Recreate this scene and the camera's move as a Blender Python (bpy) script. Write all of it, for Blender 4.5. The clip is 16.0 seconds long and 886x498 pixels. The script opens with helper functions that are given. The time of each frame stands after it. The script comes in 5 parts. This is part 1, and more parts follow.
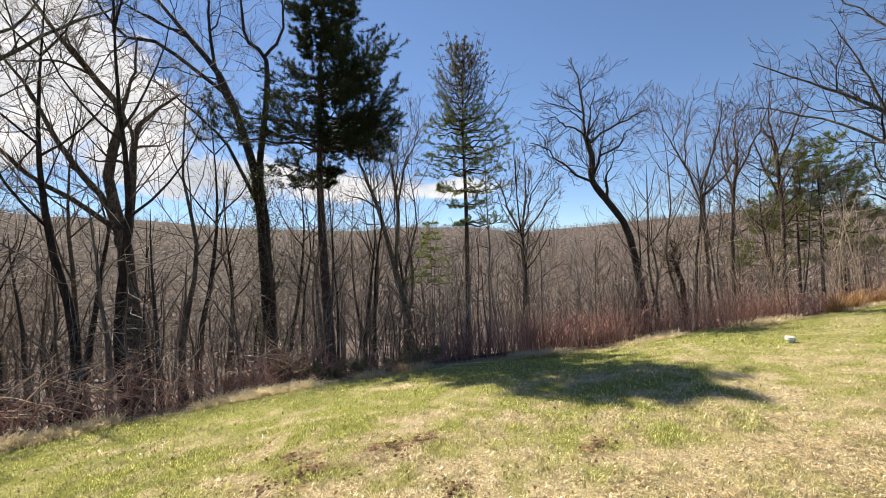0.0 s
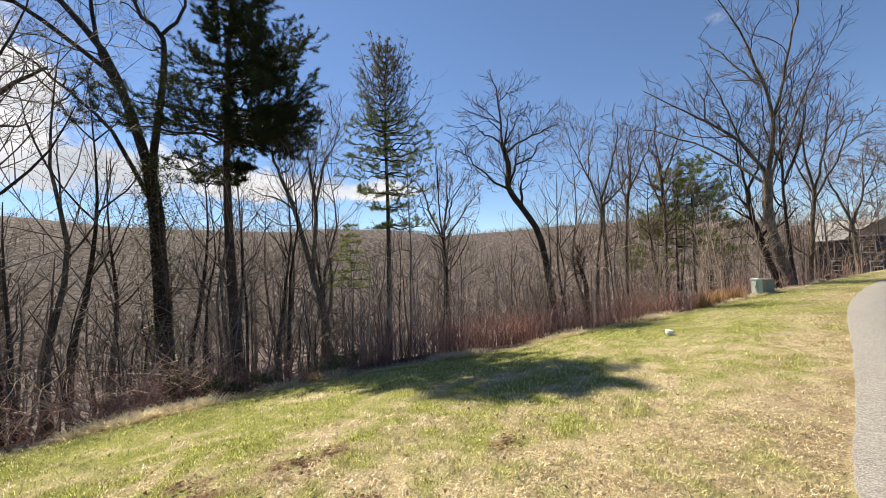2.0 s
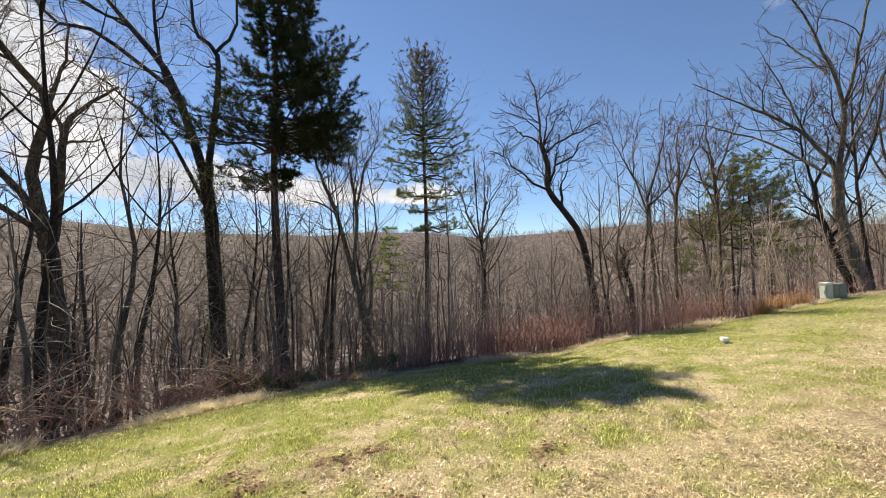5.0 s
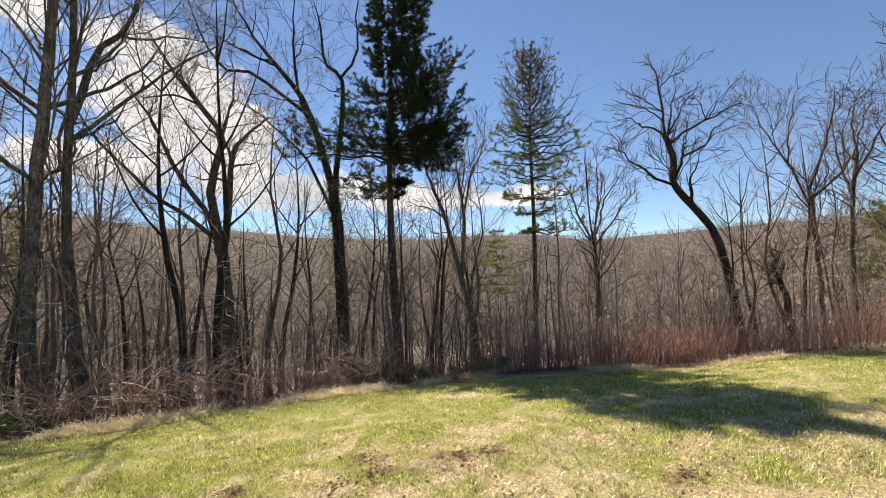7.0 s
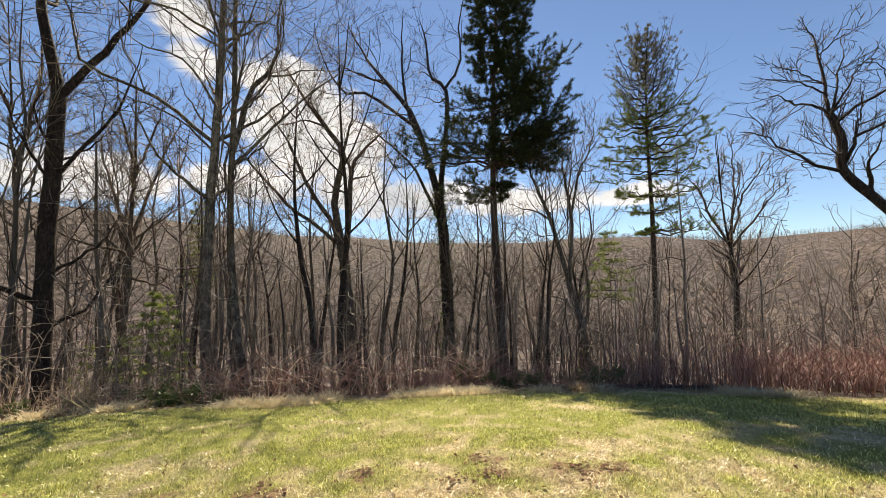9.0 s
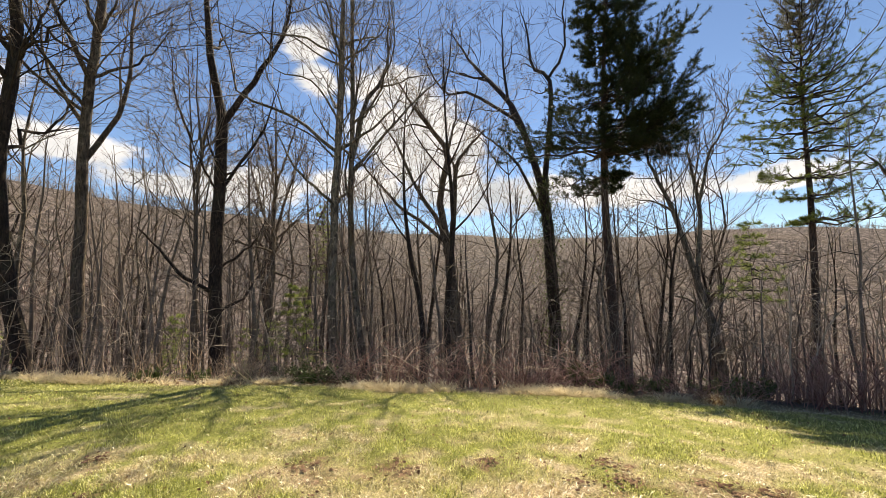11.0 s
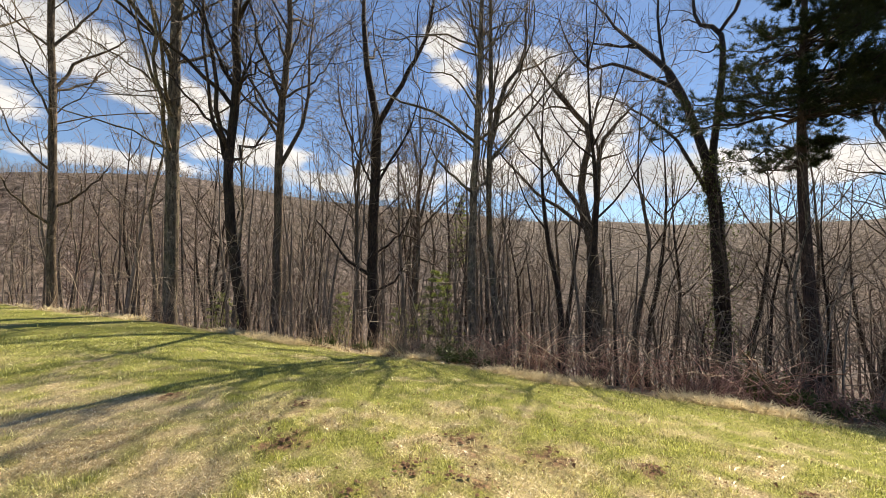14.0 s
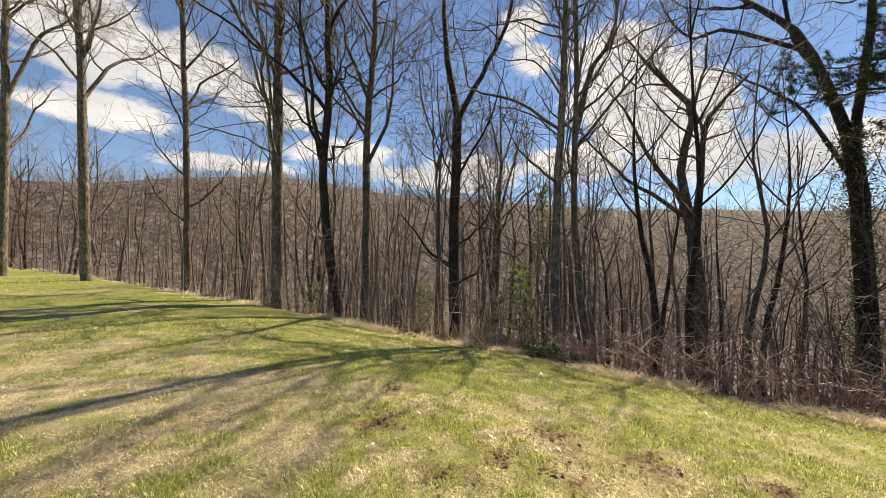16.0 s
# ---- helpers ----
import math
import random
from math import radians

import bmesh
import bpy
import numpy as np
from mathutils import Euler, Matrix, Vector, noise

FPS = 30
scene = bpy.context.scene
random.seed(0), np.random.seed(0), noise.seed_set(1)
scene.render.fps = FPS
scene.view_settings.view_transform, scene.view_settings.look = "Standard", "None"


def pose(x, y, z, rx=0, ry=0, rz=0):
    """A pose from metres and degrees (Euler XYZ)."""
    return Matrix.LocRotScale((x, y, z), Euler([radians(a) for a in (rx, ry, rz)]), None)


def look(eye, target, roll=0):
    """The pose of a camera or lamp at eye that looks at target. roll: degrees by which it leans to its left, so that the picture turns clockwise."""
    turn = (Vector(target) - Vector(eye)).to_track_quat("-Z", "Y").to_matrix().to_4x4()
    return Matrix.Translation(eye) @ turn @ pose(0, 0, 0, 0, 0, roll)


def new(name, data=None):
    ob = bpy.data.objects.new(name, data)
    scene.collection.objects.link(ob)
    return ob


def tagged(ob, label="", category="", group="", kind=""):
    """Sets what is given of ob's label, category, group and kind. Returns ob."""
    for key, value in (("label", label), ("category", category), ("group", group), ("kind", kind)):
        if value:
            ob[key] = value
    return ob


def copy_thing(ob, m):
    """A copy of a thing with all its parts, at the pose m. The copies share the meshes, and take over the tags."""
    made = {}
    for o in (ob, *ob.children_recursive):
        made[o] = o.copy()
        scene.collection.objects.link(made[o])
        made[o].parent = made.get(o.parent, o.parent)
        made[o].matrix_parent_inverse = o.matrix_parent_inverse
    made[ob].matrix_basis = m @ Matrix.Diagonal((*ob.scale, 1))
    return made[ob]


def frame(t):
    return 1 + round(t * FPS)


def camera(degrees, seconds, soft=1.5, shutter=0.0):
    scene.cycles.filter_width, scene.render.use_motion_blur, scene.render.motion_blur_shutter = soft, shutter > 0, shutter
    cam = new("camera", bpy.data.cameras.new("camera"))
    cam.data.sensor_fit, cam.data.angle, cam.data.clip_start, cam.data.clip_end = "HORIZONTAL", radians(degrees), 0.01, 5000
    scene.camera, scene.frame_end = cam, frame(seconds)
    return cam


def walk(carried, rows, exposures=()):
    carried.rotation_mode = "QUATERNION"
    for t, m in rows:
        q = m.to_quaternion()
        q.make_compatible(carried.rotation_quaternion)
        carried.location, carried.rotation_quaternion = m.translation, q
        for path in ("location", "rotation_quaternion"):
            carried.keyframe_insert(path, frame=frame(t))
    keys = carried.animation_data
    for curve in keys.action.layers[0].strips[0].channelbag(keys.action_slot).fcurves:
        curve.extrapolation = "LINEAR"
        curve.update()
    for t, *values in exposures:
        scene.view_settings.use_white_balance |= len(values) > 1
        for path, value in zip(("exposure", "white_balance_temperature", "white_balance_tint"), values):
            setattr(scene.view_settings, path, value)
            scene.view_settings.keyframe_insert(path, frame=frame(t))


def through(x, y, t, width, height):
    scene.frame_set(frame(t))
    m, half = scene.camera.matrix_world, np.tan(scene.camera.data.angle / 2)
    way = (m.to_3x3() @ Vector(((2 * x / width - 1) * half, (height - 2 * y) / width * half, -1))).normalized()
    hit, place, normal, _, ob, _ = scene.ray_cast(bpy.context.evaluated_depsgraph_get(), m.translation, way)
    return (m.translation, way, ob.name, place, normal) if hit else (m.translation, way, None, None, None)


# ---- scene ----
# The camera turns almost on the spot, held at arm's length, eye height 1.6 m.
cam = camera(98.1, 16.0, soft=0.6)
EYE = 1.6
ROWS = [
    (0.0, -0.006, 0.453, 0.08, 1.76, 2.49),
    (0.5, 0.010, 0.472, -2.71, 1.84, 2.39),
    (1.0, 0.030, 0.486, -5.56, 1.90, 2.20),
    (1.5, 0.053, 0.491, -8.51, 1.85, 2.24),
    (2.0, 0.078, 0.492, -11.30, 1.75, 2.46),
    (2.5, 0.100, 0.495, -13.56, 1.60, 2.62),
    (3.0, 0.123, 0.497, -14.76, 1.52, 2.54),
    (3.2, 0.127, 0.497, -14.88, 1.52, 2.54),
    (3.6, 0.124, 0.497, -14.28, 1.59, 2.53),
    (4.1, 0.113, 0.498, -12.10, 1.81, 2.49),
    (4.6, 0.096, 0.499, -8.78, 2.11, 2.45),
    (5.0, 0.080, 0.497, -5.65, 2.36, 2.43),
    (5.5, 0.056, 0.492, -1.54, 2.59, 2.46),
    (6.0, 0.032, 0.485, 2.52, 2.76, 2.52),
    (6.5, 0.009, 0.476, 6.29, 3.07, 2.23),
    (7.0, -0.016, 0.464, 9.87, 3.38, 1.99),
    (7.5, -0.043, 0.449, 13.50, 3.70, 1.74),
    (8.0, -0.065, 0.433, 17.30, 4.01, 1.53),
    (8.5, -0.084, 0.417, 21.15, 4.26, 1.52),
    (9.0, -0.102, 0.405, 24.95, 4.39, 1.40),
    (9.6, -0.134, 0.376, 29.49, 4.46, 1.25),
    (10.2, -0.178, 0.328, 33.96, 4.40, 1.11),
    (10.8, -0.222, 0.275, 38.33, 4.21, 0.95),
    (11.5, -0.259, 0.224, 43.24, 3.86, 0.69),
    (12.0, -0.276, 0.198, 46.66, 3.56, 0.48),
    (12.5, -0.294, 0.172, 49.90, 3.24, 0.16),
    (13.0, -0.311, 0.150, 53.06, 2.94, -0.11),
    (13.5, -0.324, 0.128, 56.21, 2.62, -0.36),
    (14.0, -0.333, 0.106, 59.31, 2.40, -0.47),
    (14.5, -0.341, 0.081, 62.38, 2.13, -0.55),
    (15.0, -0.349, 0.057, 65.39, 1.82, -0.58),
    (15.5, -0.357, 0.034, 68.24, 1.48, -0.61),
    (16.0, -0.367, 0.010, 70.96, 1.12, -0.66),
]
walk(cam, [(t, pose(x, y, EYE, 90 + pitch, roll, yaw)) for t, x, y, yaw, pitch, roll in ROWS],
     [(0.0, 0.92, 6950, 10), (3.0, 0.88, 6800, 10), (5.5, 0.92, 6950, 10), (7.5, 0.97, 7250, 10), (11.5, 1.03, 7550, 10), (16.0, 0.93, 7500, 10)])

# ---- light ----
SUN_AZ, SUN_EL = -32.0, 48.2        # bearing from +y towards +x, and height, in degrees


def bearing(az, el=0.0):
    a, e = radians(az), radians(el)
    return Vector((math.sin(a) * math.cos(e), math.cos(a) * math.cos(e), math.sin(e)))


sun = new("sun", bpy.data.lights.new("sun", "SUN"))
sun.data.energy, sun.data.angle, sun.data.color = 5.0, radians(0.53), (1.0, 0.92, 0.77)
sun.matrix_world = look(bearing(SUN_AZ, SUN_EL) * 50, (0, 0, 0))


class Nodes:
    """Short hand for a node tree."""

    def __init__(self, tree):
        self.tree = tree
        tree.nodes.clear()

    def add(self, kind, ins=None, operation="", attribute_name="", interpolation_type=""):
        n = self.tree.nodes.new(kind)
        if operation:
            n.operation = operation
        if attribute_name:
            n.attribute_name = attribute_name
        if interpolation_type:
            n.interpolation_type = interpolation_type
        for k, v in (ins or {}).items():
            if isinstance(v, bpy.types.NodeSocket):
                self.tree.links.new(v, n.inputs[k])
            else:
                n.inputs[k].default_value = v
        return n

    def math(self, op, a, b=0.0, clamp=False):
        n = self.add("ShaderNodeMath", {0: a, 1: b}, operation=op)
        n.use_clamp = clamp
        return n.outputs[0]

    def ramp(self, fac, stops):
        n = self.add("ShaderNodeValToRGB", {0: fac})
        e = n.color_ramp.elements
        e[0].position, e[0].color = stops[0][0], (*stops[0][1], 1)
        e[1].position, e[1].color = stops[-1][0], (*stops[-1][1], 1)
        for p, c in stops[1:-1]:
            e.new(p).color = (*c, 1)
        return n.outputs[0]

    def noise(self, vec, scale, detail=4.0, rough=0.55, dist=0.0):
        return self.add("ShaderNodeTexNoise", {"Vector": vec, "Scale": scale, "Detail": detail, "Roughness": rough, "Distortion": dist}).outputs[0]

    def mix(self, fac, a, b, blend="MIX"):
        n = self.add("ShaderNodeMix")
        n.data_type, n.blend_type = "RGBA", blend
        for k, v in ((0, fac), (6, a), (7, b)):
            if isinstance(v, bpy.types.NodeSocket):
                self.tree.links.new(v, n.inputs[k])
            else:
                n.inputs[k].default_value = v if k == 0 else (*v, 1)
        return n.outputs[2]


world = bpy.data.worlds.new("sky")
scene.world = world
world.use_nodes = True
N = Nodes(world.node_tree)
sky = N.add("ShaderNodeTexSky")
sky.sky_type, sky.sun_disc, sky.sun_elevation, sky.sun_rotation = "NISHITA", False, radians(SUN_EL), radians(SUN_AZ)
sky.altitude, sky.air_density, sky.dust_density, sky.ozone_density = 1200.0, 1.0, 0.05, 3.5
way = N.add("ShaderNodeTexCoord").outputs["Generated"]
# fair-weather clouds: puffs at given bearings, broken up by noise
puff = 0.0
CLOUDS = [  # bearing, height, half width, half height in degrees
    (-44, 20, 10.5, 9.5), (-36.5, 19.5, 4, 4.5), (-48, 27, 6, 4), (-38, 14, 8, 5), (-60, 31, 3.5, 2.6), (-58.5, 27, 3.4, 2.2), (-30, 12, 12, 3.4), (-12, 11, 13, 3.1), (3, 10.5, 7, 2.0),
    (-66, 12, 11, 3.4), (-114, 22.5, 9, 5), (-105, 22, 9, 4), (-95, 19.5, 8, 3.2), (-86, 14.5, 8, 2.4), (-113, 15.5, 9, 2.4), (-76, 11.5, 9, 1.8), (-101, 11.5, 12, 1.3), (-128, 27, 10, 8), (-52, 13, 9, 3.5),
]
for az, el, w, h in CLOUDS:
    shift = N.add("ShaderNodeVectorMath", {0: way, 1: bearing(az, el)}, operation="SUBTRACT").outputs[0]
    turn = N.add("ShaderNodeVectorRotate", {"Vector": shift, "Axis": (0, 0, 1), "Angle": radians(az)}).outputs[0]
    size = N.add("ShaderNodeVectorMath", {0: turn, 1: (1 / radians(w), 0.6, 1 / radians(h))}, operation="MULTIPLY").outputs[0]
    far = N.add("ShaderNodeVectorMath", {0: size}, operation="LENGTH").outputs["Value"]
    one = N.add("ShaderNodeMapRange", {0: far, 1: 0.0, 2: 1.6, 3: 1.0, 4: 0.0}, interpolation_type="SMOOTHSTEP").outputs[0]
    puff = one if isinstance(puff, float) else N.math("MAXIMUM", puff, one)
flat = N.add("ShaderNodeVectorMath", {0: way, 1: (1.0, 1.0, 2.2)}, operation="MULTIPLY").outputs[0]
rag = N.noise(flat, 7.0, 9.0, 0.62, 0.25)
body = N.math("ADD", puff, N.math("MULTIPLY", N.math("SUBTRACT", rag, 0.5), N.math("MULTIPLY", N.math("MULTIPLY", puff, 3.5, True), 1.7)))
cover = N.add("ShaderNodeMapRange", {0: body, 1: 0.38, 2: 0.72, 3: 0.0, 4: 0.98}, interpolation_type="SMOOTHSTEP").outputs[0]
shade = N.noise(flat, 4.0, 6.0, 0.6)
white = N.ramp(shade, [(0.32, (0.60, 0.65, 0.73)), (0.58, (0.95, 0.96, 1.0))])
blue = N.mix(1.0, sky.outputs[0], (0.91, 0.97, 1.05), "MULTIPLY")
a = N.add("ShaderNodeBackground", {"Color": blue, "Strength": 0.074})
b = N.add("ShaderNodeBackground", {"Color": white, "Strength": 0.57})
m = N.add("ShaderNodeMixShader", {0: cover, 1: a.outputs[0], 2: b.outputs[0]})
N.add("ShaderNodeOutputWorld", {"Surface": m.outputs[0]})


# ---- materials ----
def material(name, build):
    mat = bpy.data.materials.new(name)
    mat.use_nodes = True
    n = Nodes(mat.node_tree)
    shader = n.add("ShaderNodeBsdfPrincipled")
    build(n, shader, n.add("ShaderNodeNewGeometry").outputs["Position"])
    n.add("ShaderNodeOutputMaterial", {"Surface": shader.outputs[0]})
    return mat


def wire(n, shader, **ins):
    for k, v in ins.items():
        k = k.replace("_", " ")
        if isinstance(v, bpy.types.NodeSocket):
            n.tree.links.new(v, shader.inputs[k])
        else:
            shader.inputs[k].default_value = (*v, 1) if isinstance(v, tuple) else v


def bump(n, height, strength=0.4, distance=0.01):
    return n.add("ShaderNodeBump", {"Height": height, "Strength": strength, "Distance": distance}).outputs[0]


def bark(dark, light, scale=1.0, moss=0.0):
    def build(n, s, pos):
        pos = n.add("ShaderNodeTexCoord").outputs["Object"]
        long = n.add("ShaderNodeMapping", {"Vector": pos, "Scale": (22 * scale, 22 * scale, 4 * scale)}).outputs[0]
        ridge = n.noise(long, 1.0, 6.0, 0.65, 0.4)
        blotch = n.noise(pos, 1.3, 3.0)
        col = n.ramp(ridge, [(0.36, dark), (0.64, light)])
        col = n.mix(n.ramp(blotch, [(0.35, (0, 0, 0)), (0.7, (0.7, 0.7, 0.7))]), col, dark)
        lichen = n.noise(pos, 5.5, 5.0, 0.7)
        pale = tuple(min(1.0, 1.45 * c) for c in light)
        col = n.mix(n.ramp(lichen, [(0.56, (0, 0, 0)), (0.64, (0.6, 0.6, 0.6))]), col, pale)
        if moss:
            green = n.add("ShaderNodeMapRange", {0: n.noise(pos, 2.2, 4.0), 1: 0.52, 2: 0.68, 3: 0.0, 4: moss}).outputs[0]
            col = n.mix(green, col, (0.14, 0.16, 0.09))
        vary = n.add("ShaderNodeObjectInfo").outputs["Random"]
        col = n.mix(0.35, col, n.ramp(vary, [(0.0, (0.55, 0.5, 0.45)), (1.0, (1.2, 1.15, 1.1))]), "MULTIPLY")
        wire(n, s, Base_Color=col, Roughness=0.85, Normal=bump(n, ridge, 1.0, 0.05), Specular_IOR_Level=0.25)
    return build


BARK = material("bark", bark((0.040, 0.030, 0.024), (0.26, 0.20, 0.15), 1.0, 0.2))
BARK_GREY = material("bark_grey", bark((0.036, 0.029, 0.022), (0.36, 0.295, 0.225), 0.8, 0.4))
BARK_DARK = material("bark_dark", bark((0.013, 0.010, 0.008), (0.095, 0.066, 0.050), 1.0, 0.12))
BARK_PALE = material("bark_pale", bark((0.050, 0.042, 0.036), (0.30, 0.25, 0.205), 0.7, 0.2))
BARK_PINE = material("bark_pine", bark((0.026, 0.018, 0.015), (0.17, 0.115, 0.09), 1.3))


def plain_island(lo, hi, rough=0.7, through=0.0, spec=0.3):
    """Small pieces joined into one mesh, each with a tone of its own."""
    def build(n, s, pos):
        isle = n.add("ShaderNodeNewGeometry").outputs["Random Per Island"]
        col = n.ramp(isle, [(0.0, lo), (1.0, hi)])
        col = n.mix(n.math("MULTIPLY", n.noise(pos, 1.1, 3.0), 0.6), col, tuple(0.55 * c for c in lo))
        wire(n, s, Base_Color=col, Roughness=rough, Specular_IOR_Level=spec)
        if through:
            thin = n.add("ShaderNodeBsdfTranslucent", {"Color": col})
            both = n.add("ShaderNodeMixShader", {0: through, 1: s.outputs[0], 2: thin.outputs[0]})
            n.add("ShaderNodeOutputMaterial", {"Surface": both.outputs[0]}).is_active_output = True
    return build


TWIG = material("twig", plain_island((0.075, 0.056, 0.043), (0.36, 0.285, 0.225), 0.75, 0.0, 0.25))
YOUNG = material("young_bark", plain_island((0.040, 0.031, 0.025), (0.33, 0.27, 0.215), 0.6, 0.0, 0.4))
TWIG_DARK = material("twig_dark", plain_island((0.030, 0.022, 0.018), (0.15, 0.11, 0.085), 0.75, 0.0, 0.25))
TWIG_FAR = material("twig_far", plain_island((0.09, 0.072, 0.064), (0.31, 0.255, 0.225)))
TWIG_RED = material("twig_red", plain_island((0.075, 0.050, 0.042), (0.26, 0.175, 0.145)))
CANE_TAN = material("cane_tan", plain_island((0.24, 0.13, 0.08), (0.90, 0.72, 0.52), 0.5))
SAPLING = material("sapling", plain_island((0.05, 0.038, 0.030), (0.58, 0.47, 0.37), 0.55))
SAPLING_PALE = material("sapling_pale", plain_island((0.22, 0.16, 0.11), (0.72, 0.58, 0.44), 0.5))
CANE_RED = material("cane_red", plain_island((0.19, 0.070, 0.055), (0.72, 0.43, 0.345), 0.5))
STRAW = material("straw", plain_island((0.74, 0.62, 0.38), (0.98, 0.88, 0.64), 0.6, 0.5))
SEDGE = material("sedge", plain_island((0.36, 0.20, 0.09), (0.66, 0.42, 0.21), 0.6, 0.25))
NEEDLE = material("needle", plain_island((0.012, 0.022, 0.006), (0.085, 0.10, 0.026), 0.5, 0.22))
NEEDLE_MID = material("needle_mid", plain_island((0.11, 0.15, 0.03), (0.33, 0.37, 0.09), 0.5, 0.3))
NEEDLE_THIN = material("needle_thin", plain_island((0.085, 0.085, 0.042), (0.26, 0.225, 0.12), 0.5, 0.35))
NEEDLE_BRIGHT = material("needle_bright", plain_island((0.20, 0.26, 0.065), (0.47, 0.52, 0.17), 0.5, 0.5))
LEAF = material("leaf", plain_island((0.06, 0.085, 0.022), (0.22, 0.27, 0.075), 0.5, 0.25, 0.3))
IVY = material("ivy", plain_island((0.05, 0.07, 0.018), (0.20, 0.23, 0.065), 0.45, 0.3, 0.35))
LITTER = material("litter", plain_island((0.13, 0.07, 0.035), (0.38, 0.23, 0.12), 0.8, 0.2))


SOIL = material("soil", plain_island((0.085, 0.046, 0.030), (0.30, 0.18, 0.115), 0.95, 0.0, 0.1))


def ground_look(n, s, pos):
    dry = n.add("ShaderNodeAttribute", attribute_name="dry").outputs["Fac"]
    wild = n.add("ShaderNodeAttribute", attribute_name="wild").outputs["Fac"]
    bare = n.add("ShaderNodeAttribute", attribute_name="bare").outputs["Fac"]
    fine = n.noise(pos, 45.0, 5.0, 0.7)
    mid = n.noise(pos, 6.0, 5.0, 0.6)
    thatch = n.add("ShaderNodeMapping", {"Vector": pos, "Rotation": (0, 0, 0.6), "Scale": (60, 160, 60)}).outputs[0]
    straws = n.noise(thatch, 1.0, 3.0, 0.7, 1.5)
    # the low ends paint in the shade of gaps between blades
    green = n.ramp(fine, [(0.3, (0.045, 0.048, 0.012)), (0.7, (0.32, 0.34, 0.08))])
    tan = n.ramp(straws, [(0.36, (0.070, 0.050, 0.028)), (0.62, (0.70, 0.58, 0.36))])
    soil = n.ramp(n.noise(pos, 26.0, 5.0, 0.7), [(0.38, (0.020, 0.011, 0.007)), (0.62, (0.29, 0.175, 0.11))])
    mixer = n.math("ADD", dry, n.math("MULTIPLY", n.math("SUBTRACT", mid, 0.5), 0.9), True)
    lawn = n.mix(mixer, green, tan)
    lawn = n.mix(n.math("MULTIPLY", bare, n.ramp(n.noise(pos, 14.0, 4.0), [(0.25, (0, 0, 0)), (0.5, (1, 1, 1))])), lawn, soil)
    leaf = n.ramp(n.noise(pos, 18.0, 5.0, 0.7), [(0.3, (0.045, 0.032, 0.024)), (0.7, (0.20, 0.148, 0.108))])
    # treetops painted on the ground, with the shade between crowns in the colour
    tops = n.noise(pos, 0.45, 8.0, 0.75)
    shaded_canopy = n.ramp(tops, [(0.38, (0.013, 0.010, 0.009)), (0.5, (0.072, 0.057, 0.054)), (0.61, (0.225, 0.182, 0.168))])
    leaf = n.mix(n.ramp(n.noise(pos, 0.05, 3.0), [(0.3, (0.6, 0.6, 0.6)), (0.55, (1.0, 1.0, 1.0))]), leaf, shaded_canopy)
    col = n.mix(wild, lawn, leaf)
    h = n.math("ADD", fine, n.math("MULTIPLY", mid, 2.0))
    wire(n, s, Base_Color=col, Roughness=0.92, Normal=bump(n, h, 0.7, 0.03), Specular_IOR_Level=0.15)


GROUND = material("ground", ground_look)


def blade_look(n, s, pos):
    dry = n.add("ShaderNodeAttribute", attribute_name="dry").outputs["Fac"]
    isle = n.add("ShaderNodeNewGeometry").outputs["Random Per Island"]
    green = n.ramp(isle, [(0.0, (0.08, 0.09, 0.02)), (0.45, (0.47, 0.50, 0.11)), (1.0, (1.0, 0.98, 0.46))])
    tan = n.ramp(isle, [(0.0, (0.15, 0.10, 0.055)), (0.45, (0.70, 0.56, 0.34)), (1.0, (1.0, 0.93, 0.74))])
    col = n.mix(dry, green, tan)
    # shadowed hollows and sunlit tufts of the lawn, multiplied into the blade colour
    tuft_shade = n.noise(pos, 9.0, 4.0, 0.7)
    col = n.mix(1.0, col, n.ramp(tuft_shade, [(0.34, (0.42, 0.42, 0.45)), (0.48, (1.0, 1.0, 1.0)), (0.64, (1.2, 1.2, 1.25))]), "MULTIPLY")
    wire(n, s, Base_Color=col, Roughness=0.32, Specular_IOR_Level=0.65)
    thin = n.add("ShaderNodeBsdfTranslucent", {"Color": col})
    both = n.add("ShaderNodeMixShader", {0: 0.55, 1: s.outputs[0], 2: thin.outputs[0]})
    n.add("ShaderNodeOutputMaterial", {"Surface": both.outputs[0]}).is_active_output = True


BLADE = material("blade", blade_look)


def asphalt_look(n, s, pos):
    cell = n.add("ShaderNodeTexVoronoi", {"Vector": pos, "Scale": 120.0})
    tone = n.add("ShaderNodeSeparateColor", {0: cell.outputs["Color"]}).outputs[0]
    wear = n.noise(pos, 0.8, 5.0, 0.6)
    col = n.ramp(tone, [(0.0, (0.085, 0.08, 0.074)), (0.55, (0.225, 0.214, 0.197)), (1.0, (0.42, 0.40, 0.37))])
    col = n.mix(n.math("MULTIPLY", wear, 0.45), col, (0.22, 0.208, 0.19))
    col = n.mix(n.ramp(n.noise(pos, 2.6, 5.0, 0.7), [(0.5, (0, 0, 0)), (0.75, (0.5, 0.5, 0.5))]), col, (0.17, 0.155, 0.14))
    wire(n, s, Base_Color=col, Roughness=0.85, Normal=bump(n, cell.outputs["Distance"], 0.8, 0.008))


ASPHALT = material("asphalt", asphalt_look)


